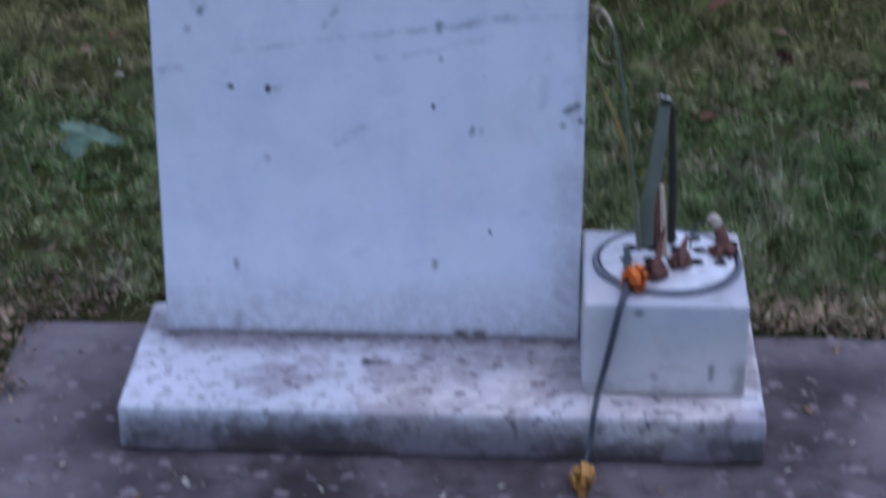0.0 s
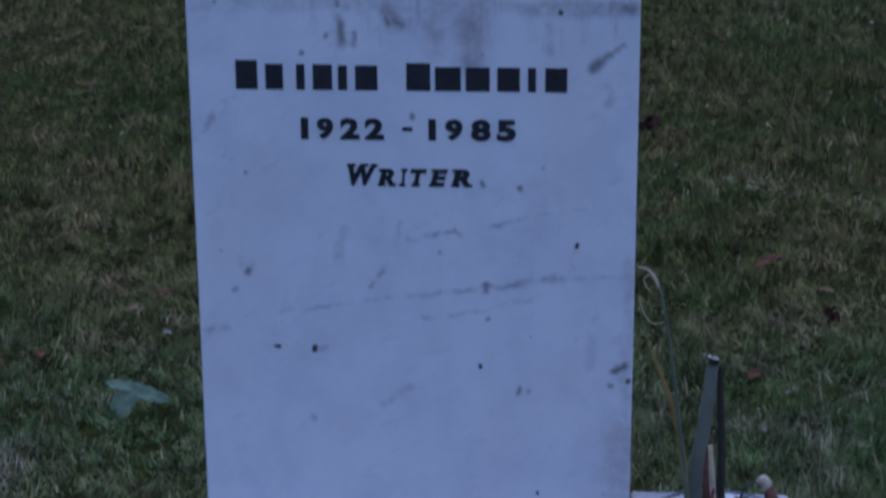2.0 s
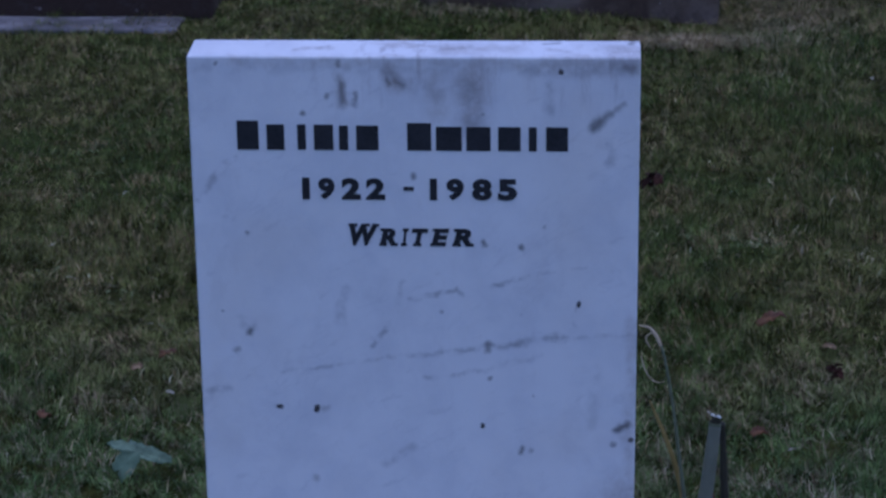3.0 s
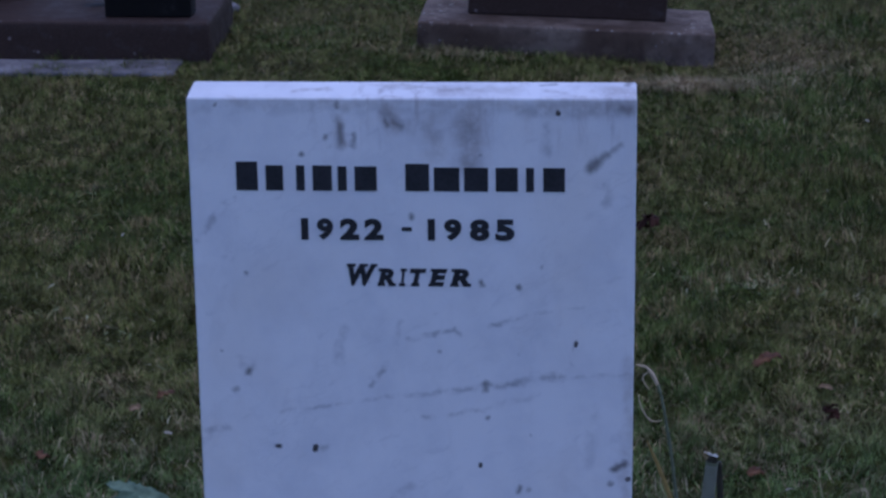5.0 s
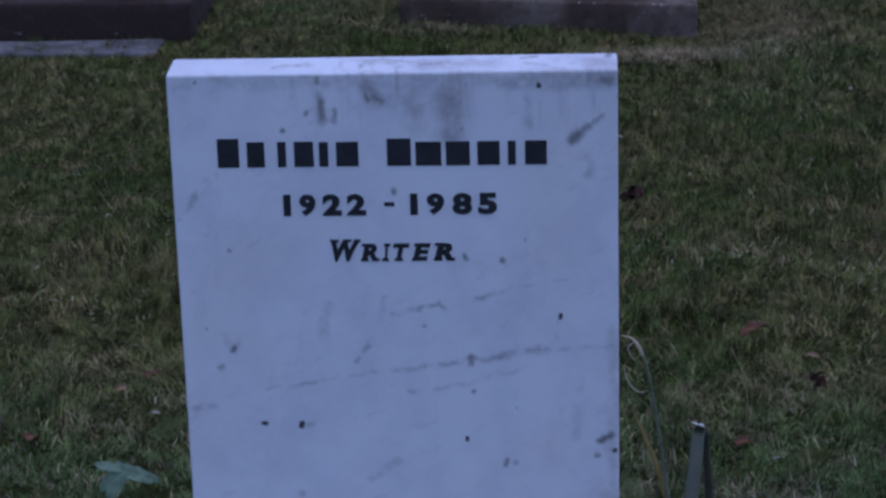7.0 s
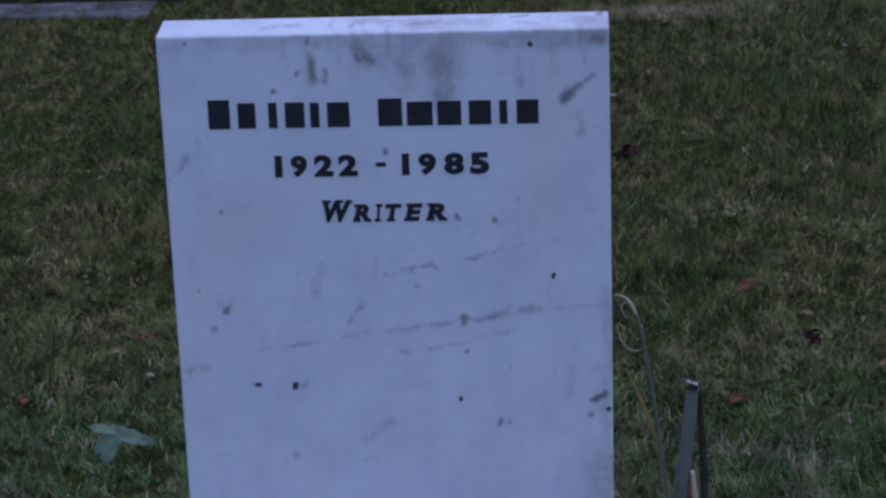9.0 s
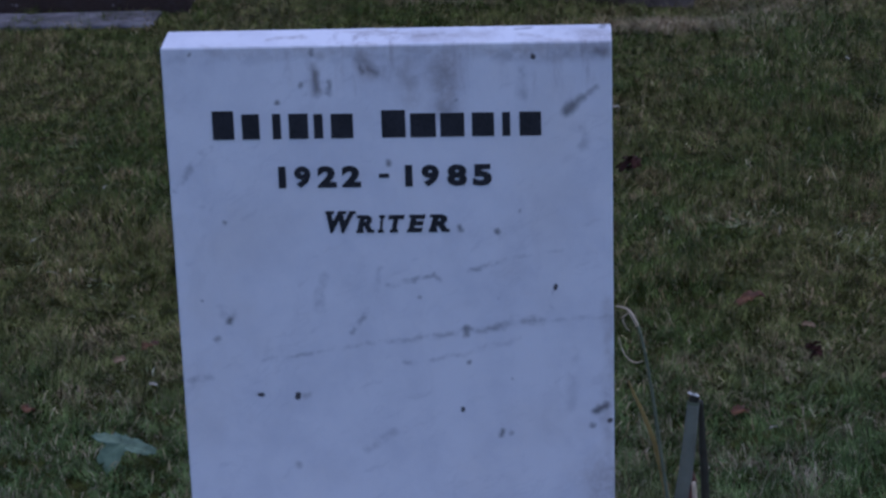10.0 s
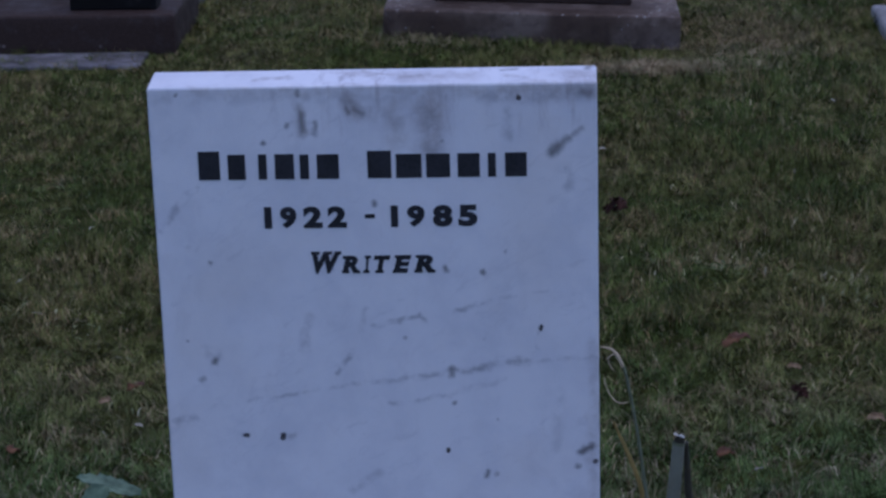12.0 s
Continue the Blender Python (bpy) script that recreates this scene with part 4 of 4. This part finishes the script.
fallen_leaf(0.568, 1.07, 0.05, mat_leaf_red, "reddish brown fallen leaf sunk in the grass", 0, 0.9, (20, 10), 40, 18, 0.002)
for i, (x, y, s) in enumerate(((-0.607, 1.227, 0.018), (0.373, 3.385, 0.028), (0.471, 1.133, 0.014), (-0.86, 0.42, 0.02), (0.93, 0.72, 0.022), (0.62, 0.97, 0.018), (-0.98, 2.6, 0.016), (0.9, 3.1, 0.016), (1.1, 3.9, 0.018))):
    fallen_leaf(x, y, s, mat_petal_dull, "tiny pale petal fallen on the grass", 0, 0.6, (25, 10), 40 * i, 40 + i, 0.016)
rng = random.Random(77)
for i, (x, y, s) in enumerate(((0.707, 0.122, 0.022), (0.66, 0.02, 0.018), (0.70, -0.16, 0.014), (0.645, -0.07, 0.02), (0.20, -0.30, 0.02), (-0.24, -0.31, 0.024), (-0.3, -0.35, 0.016), (-0.42, -0.27, 0.014),
                               (0.12, -0.33, 0.016), (0.42, -0.30, 0.013), (0.51, -0.34, 0.018), (-0.05, -0.32, 0.012), (0.02, -0.36, 0.014), (0.6, -0.24, 0.012), (-0.12, -0.37, 0.012), (0.70, -0.32, 0.014))):
    ob = new("petal", finish("petal", leaf_mesh(s, 0, 0.6, 60 + i), mat_petal_dull if i % 3 else mat_leaf_tan, True))
    ob.matrix_basis = pose(x, y, 0.004, rng.uniform(-20, 20), rng.uniform(-20, 20), rng.uniform(0, 360))
    tagged(ob, "small pale dry petal fallen on the concrete", "petal", "petals on the concrete")


# ---- lawn ----
def field(x, y, scale, seed):
    """Smooth random field over the lawn, 0 to 1."""
    r = np.random.default_rng(seed)
    out = np.zeros_like(x)
    for k in range(14):
        a, f, p = r.uniform(0, 2 * np.pi), scale * r.uniform(0.5, 2.0), r.uniform(0, 2 * np.pi)
        out += np.sin((x * np.cos(a) + y * np.sin(a)) * f + p)
    return 1 / (1 + np.exp(-out / 1.6))


def heights(x, y):
    return np.array([lie(a, c) for a, c in zip(x, y)])


def keep_off(x, y):
    ok = np.ones(len(x), bool)
    margin = 0.055 * field(x, y, 30.0, 12) ** 2 + 0.02 * field(x, y, 9.0, 13)
    for x0, x1, y0, y1 in SOLID:
        ok &= ~((x > x0 + margin) & (x < x1 - margin) & (y > y0 + margin) & (y < y1 - margin))
    return ok & ~((x > -0.368) & (x < 0.692) & (y > 5.02) & (y < 5.44))


def blades(name, x, y, length, width, lean, mat, label, seed, sink=0.012, swirl=0.0):
    r = np.random.default_rng(seed)
    n = len(x)
    z = heights(x, y) - sink
    az = r.uniform(0, 2 * np.pi, n)
    if swirl:
        # neighbouring blades lie the same way
        lay = 4 * np.pi * field(x, y, 9.0, 31) + 2 * np.pi * field(x, y, 34.0, 32)
        az = np.where(r.uniform(0, 1, n) < swirl, lay + r.normal(0, 0.55, n), az)
    d = np.stack([np.cos(az), np.sin(az), np.zeros(n)], 1)
    twist = az + np.pi / 2 + r.normal(0, 0.5, n)
    side = np.stack([np.cos(twist), np.sin(twist), np.zeros(n)], 1) * (width / 2)[:, None]
    up = np.array([0, 0, 1.0])
    root = np.stack([x, y, z], 1)
    mid = root + (d * np.sin(lean * 0.6)[:, None] + up * np.cos(lean * 0.6)[:, None]) * (length * 0.55)[:, None]
    tip = mid + (d * np.sin(lean * 1.35)[:, None] + up * np.cos(lean * 1.35)[:, None]) * (length * 0.45)[:, None]
    co = np.stack([root - side, root + side, mid - side * 0.8, mid + side * 0.8, tip], 1).reshape(-1, 3)
    b = (np.arange(n) * 5)[:, None]
    faces = np.concatenate([b + np.array([0, 1, 3, 2]), b + np.array([2, 3, 4])], 1).reshape(-1)
    me = bpy.data.meshes.new(name)
    me.vertices.add(5 * n)
    me.vertices.foreach_set("co", co.astype(np.float32).ravel())
    me.loops.add(7 * n)
    me.loops.foreach_set("vertex_index", faces.astype(np.int32))
    me.polygons.add(2 * n)
    start = (np.arange(n) * 7)[:, None] + np.array([0, 4])
    me.polygons.foreach_set("loop_start", start.ravel().astype(np.int32))
    me.update(calc_edges=True)
    me.validate()
    me.materials.append(mat)
    return tagged(new(name, me), label, "grass", "", "stuff")


def scatter(r, per, x0, x1, y0, y1, wedge=None):
    n = int(per * (x1 - x0) * (y1 - y0))
    x, y = r.uniform(x0, x1, n), r.uniform(y0, y1, n)
    ok = keep_off(x, y)
    if wedge:
        out = np.abs(x - wedge[0]) - wedge[1] - wedge[2] * (y - y0)
        ok &= r.uniform(0, 1, n) > np.clip(out / 0.8, 0, 1)
    return x[ok], y[ok]


def lawn():
    r = np.random.default_rng(5)
    bits = [scatter(r, 40000, -2.0, 2.0, 0.16, 2.2, (0.0, 0.8, 0.20)), scatter(r, 22000, -2.8, 2.8, 2.2, 6.6, (-0.1, 1.2, 0.19)),
            scatter(r, 4000, -4.6, 4.6, -5.0, 10.0)]
    x, y = np.concatenate([b[0] for b in bits]), np.concatenate([b[1] for b in bits])
    tall = 0.6 * field(x, y, 5.0, 1) + 0.6 * field(x, y, 14.0, 4) ** 2 + tussock_gain(x, y)
    clump = 0.55 * field(x, y, 28.0, 2) + 0.45 * field(x, y, 70.0, 22)
    keep = r.uniform(0, 1, len(x)) < np.clip(1.5 * clump - 0.12, 0.08, 1.0) * np.where((np.abs(x) < 1.4) & (y > 0) & (y < 0.20 + 0.12 * field(x, y, 11.0, 44)), 0.22, 1.0) * np.where((x > -0.72) & (x < -0.3) & (y < 0.62), 0.55, 1.0)
    x, y, tall, clump = x[keep], y[keep], tall[keep], clump[keep]
    n = len(x)
    length = (0.013 + 0.027 * tall + 0.013 * clump) * r.uniform(0.5, 1.5, n)
    width = r.uniform(0.0010, 0.0026, n)
    lean = np.clip(r.normal(1.32 - 0.33 * np.minimum(tall, 1.3), 0.38, n), 0.1, 1.62)
    blades("lawn_grass", x, y, length, width, lean, mat_turf, "short dark green mown cemetery grass with dry patches", 6, 0.012, 0.7)
    x, y = scatter(r, 1500, -2.0, 2.0, 0.12, 6.6, (0.0, 1.0, 0.20))
    dry = field(x, y, 4.0, 9)
    keep = r.uniform(0, 1, len(x)) < dry
    x, y = x[keep], y[keep]
    bare = [(r.normal(0.60, 0.15, 5600), r.normal(4.5, 0.06, 5600)), (r.normal(-0.25, 0.12, 500), r.normal(4.85, 0.05, 500)), (r.normal(0.95, 0.15, 3600), r.normal(5.1, 0.26, 3600)), (r.uniform(0.57, 1.2, 900), 0.19 + np.abs(r.normal(0, 0.06, 900))), (r.uniform(-1.0, -0.52, 300), 0.19 + np.abs(r.normal(0, 0.05, 300))),
            (-0.585 - np.abs(r.normal(0, 0.05, 420)), r.uniform(-0.4, 0.2, 420))]
    x, y = np.concatenate([x] + [q[0] for q in bare]), np.concatenate([y] + [q[1] for q in bare])
    n = len(x)
    blades("dry_grass", x, y, r.uniform(0.012, 0.045, n), r.uniform(0.0008, 0.0024, n), r.uniform(0.8, 1.5, n), mat_straw,
           "dry straw-coloured grass lying in the lawn", 7, -0.004)
    x, y = scatter(r, 70, -1.3, 1.4, 0.4, 5.6)
    keep = r.uniform(0, 1, len(x)) < field(x, y, 6.0, 14) ** 1.5
    x, y = x[keep], y[keep]
    n = len(x)
    blades("straw_stalks", x, y, 0.012 + 0.055 * r.uniform(0, 1, n) ** 2.5, r.uniform(0.0008, 0.0016, n), r.uniform(0.9, 1.5, n), mat_stalk,
           "long pale straw stalks lying loose on the lawn", 8, -0.014)
    # tufts of short curled bleached blades, and a few single straws
    tufts = ((0.64, 2.22, 44), (0.90, 2.09, 60), (0.72, 2.26, 26), (0.44, 2.29, 10), (-0.97, 2.0, 22), (-0.87, 1.85, 24), (-0.80, 2.15, 12), (0.37, 1.30, 8), (0.73, 1.38, 12), (-0.60, 0.95, 8))
    x = np.concatenate([r.normal(cx, 0.045, n) for cx, cy, n in tufts])
    y = np.concatenate([r.normal(cy, 0.05, n) for cx, cy, n in tufts])
    n = len(x)
    blades("bleached_grass", x, y, 0.008 + 0.020 * r.uniform(0, 1, n), r.uniform(0.0008, 0.0018, n), r.uniform(1.0, 1.55, n), mat_stalk,
           "tufts of short bleached curled grass in the lawn", 18, -0.014)
    straws = ((0.561, 2.89, 0.07), (0.915, 2.55, 0.075), (0.834, 2.506, 0.05), (0.704, 2.73, 0.03), (0.482, 1.156, 0.03), (-0.56, 0.86, 0.045))
    x, y, ln = (np.array([q[k] for q in straws]) for k in range(3))
    n = len(x)
    blades("loose_straws", x, y, ln, np.full(n, 0.0026), r.uniform(1.25, 1.45, n), mat_stalk, "single pale straws lying on the lawn", 27, -0.022)


def litter():
    """Curled dead leaves along the plinth's back edge and on a bare patch."""
    r = random.Random(11)
    bm = bmesh.new()
    spots = [(r.uniform(-1.0, -0.44), 0.165 + abs(r.gauss(0, 0.09))) for _ in range(600)] + [(r.uniform(0.56, 1.15), 0.165 + abs(r.gauss(0, 0.09))) for _ in range(900)]
    spots += [(-0.575 + r.gauss(0, 0.03), r.uniform(-0.4, 0.2)) for _ in range(220)]
    spots += [(r.gauss(0.62, 0.13), r.gauss(4.5, 0.06)) for _ in range(160)]
    for x, y in spots:
        s, t = r.uniform(0.003, 0.010), r.uniform(0, 6.28)
        m = Matrix.Translation((x, y, lie(x, y) + r.uniform(0.0, 0.012))) @ Euler((r.uniform(-.7, .7), r.uniform(-.7, .7), t)).to_matrix().to_4x4()
        rows = []
        for i in range(4):
            u = i / 3.0 - 0.5
            w = 0.5 * s * (0.25, 0.8, 0.8, 0.15)[i]
            rows.append([bm.verts.new(m @ Vector((u * 2 * s, k * w, s * (0.25 * abs(k) - 0.5 * u * u + r.uniform(-0.12, 0.12))))) for k in (-1, 0, 1)])
        for p, q in zip(rows, rows[1:]):
            bm.faces.new((p[0], p[1], q[1], q[0]))
            bm.faces.new((p[1], p[2], q[2], q[1]))
    tagged(part("leaf_litter", bm, mat_litter), "brown dead leaf litter at the concrete edge", "leaf litter", "", "stuff")


def weeds():
    """Rosettes of small pale leaves in the lawn."""
    r = random.Random(23)
    bm = bmesh.new()
    centres = [(0.91, 2.09, 16), (0.642, 2.236, 14), (-0.988, 2.025, 10), (-0.867, 1.837, 10), (-0.72, 1.3, 8), (-0.9, 0.75, 4), (0.85, 0.55, 2), (0.72, 0.8, 2),
               (1.02, 2.0, 10), (0.5, 2.3, 7), (-0.6, 1.6, 6), (0.75, 0.45, 2), (-0.5, 0.5, 2), (-1.1, 3.0, 10), (1.2, 3.4, 10), (0.1, 4.4, 8)]
    for cx, cy, n in centres:
        for _ in range(n * 2):
            x, y = r.gauss(cx, 0.06), r.gauss(cy, 0.07)
            s = r.uniform(0.003, 0.0105)
            m = Matrix.Translation((x, y, lie(x, y) + r.uniform(0.002, 0.02))) @ Euler((r.uniform(-.8, .8), r.uniform(-.8, .8), r.uniform(0, 6.28))).to_matrix().to_4x4()
            c = bm.verts.new(m @ Vector((0, 0, -s * 0.2)))
            ring_v = [bm.verts.new(m @ Vector((1.7 * s * math.cos(a), s * 0.30 * math.sin(a), -0.5 * s * math.cos(a) ** 2))) for k, a in ((k, k * math.pi / 4) for k in range(8))]
            for k in range(8):
                bm.faces.new((c, ring_v[k], ring_v[(k + 1) % 8]))
    tagged(part("lawn_weeds", bm, mat_weed), "pale green weed rosettes in the lawn", "weeds", "", "stuff")


def grit():
    """Small crumbs of leaf and stone on the plinth."""
    r = random.Random(41)
    bm = bmesh.new()
    spots = [(r.uniform(-0.56, 1.2), r.uniform(-0.6, -0.24)) for _ in range(110)] + [(r.uniform(0.59, 1.2), r.uniform(-0.25, 0.17)) for _ in range(60)] + [(r.uniform(-0.56, -0.37), r.uniform(-0.25, 0.17)) for _ in range(18)]
    for x, y in spots:
        q = r.uniform(0.0012, 0.0042) * (1.7 if r.random() < 0.12 else 1.0)
        m = Matrix.Translation((x, y, 0.001)) @ Euler((r.uniform(-.3, .3), r.uniform(-.3, .3), r.uniform(0, 6.28))).to_matrix().to_4x4()
        top = bm.verts.new(m @ Vector((0, 0, q * r.uniform(0.3, 0.7))))
        loop = [bm.verts.new(m @ Vector((q * math.cos(a) * r.uniform(0.8, 1.8), q * math.sin(a) * r.uniform(0.5, 1.0), 0))) for a in (k * math.pi / 3 for k in range(6))]
        for k in range(6):
            bm.faces.new((top, loop[k], loop[(k + 1) % 6]))
    tagged(part("grit", bm, mat_grit), "tan crumbs of leaf and grit on the concrete", "grit", "", "stuff")


def tussock_gain(x, y):
    """Taller tufts of grass left by the mower."""
    gain = np.zeros_like(x)
    for cx, cy, w, k in ((1.08, 4.25, 0.32, 1.0), (1.0, 3.3, 0.4, 0.6), (0.8, 2.6, 0.3, 0.5), (0.10, 4.60, 0.16, 0.9), (-0.75, 2.3, 0.2, 0.5), (0.85, 0.75, 0.2, 0.5), (1.3, 5.6, 0.3, 0.9), (-0.3, 0.35, 0.12, 0.7), (0.62, 0.5, 0.14, 0.7)):
        gain += k * np.exp(-((x - cx) ** 2 + (y - cy) ** 2) / (w * w))
    return gain


lawn()
litter()
grit()
weeds()
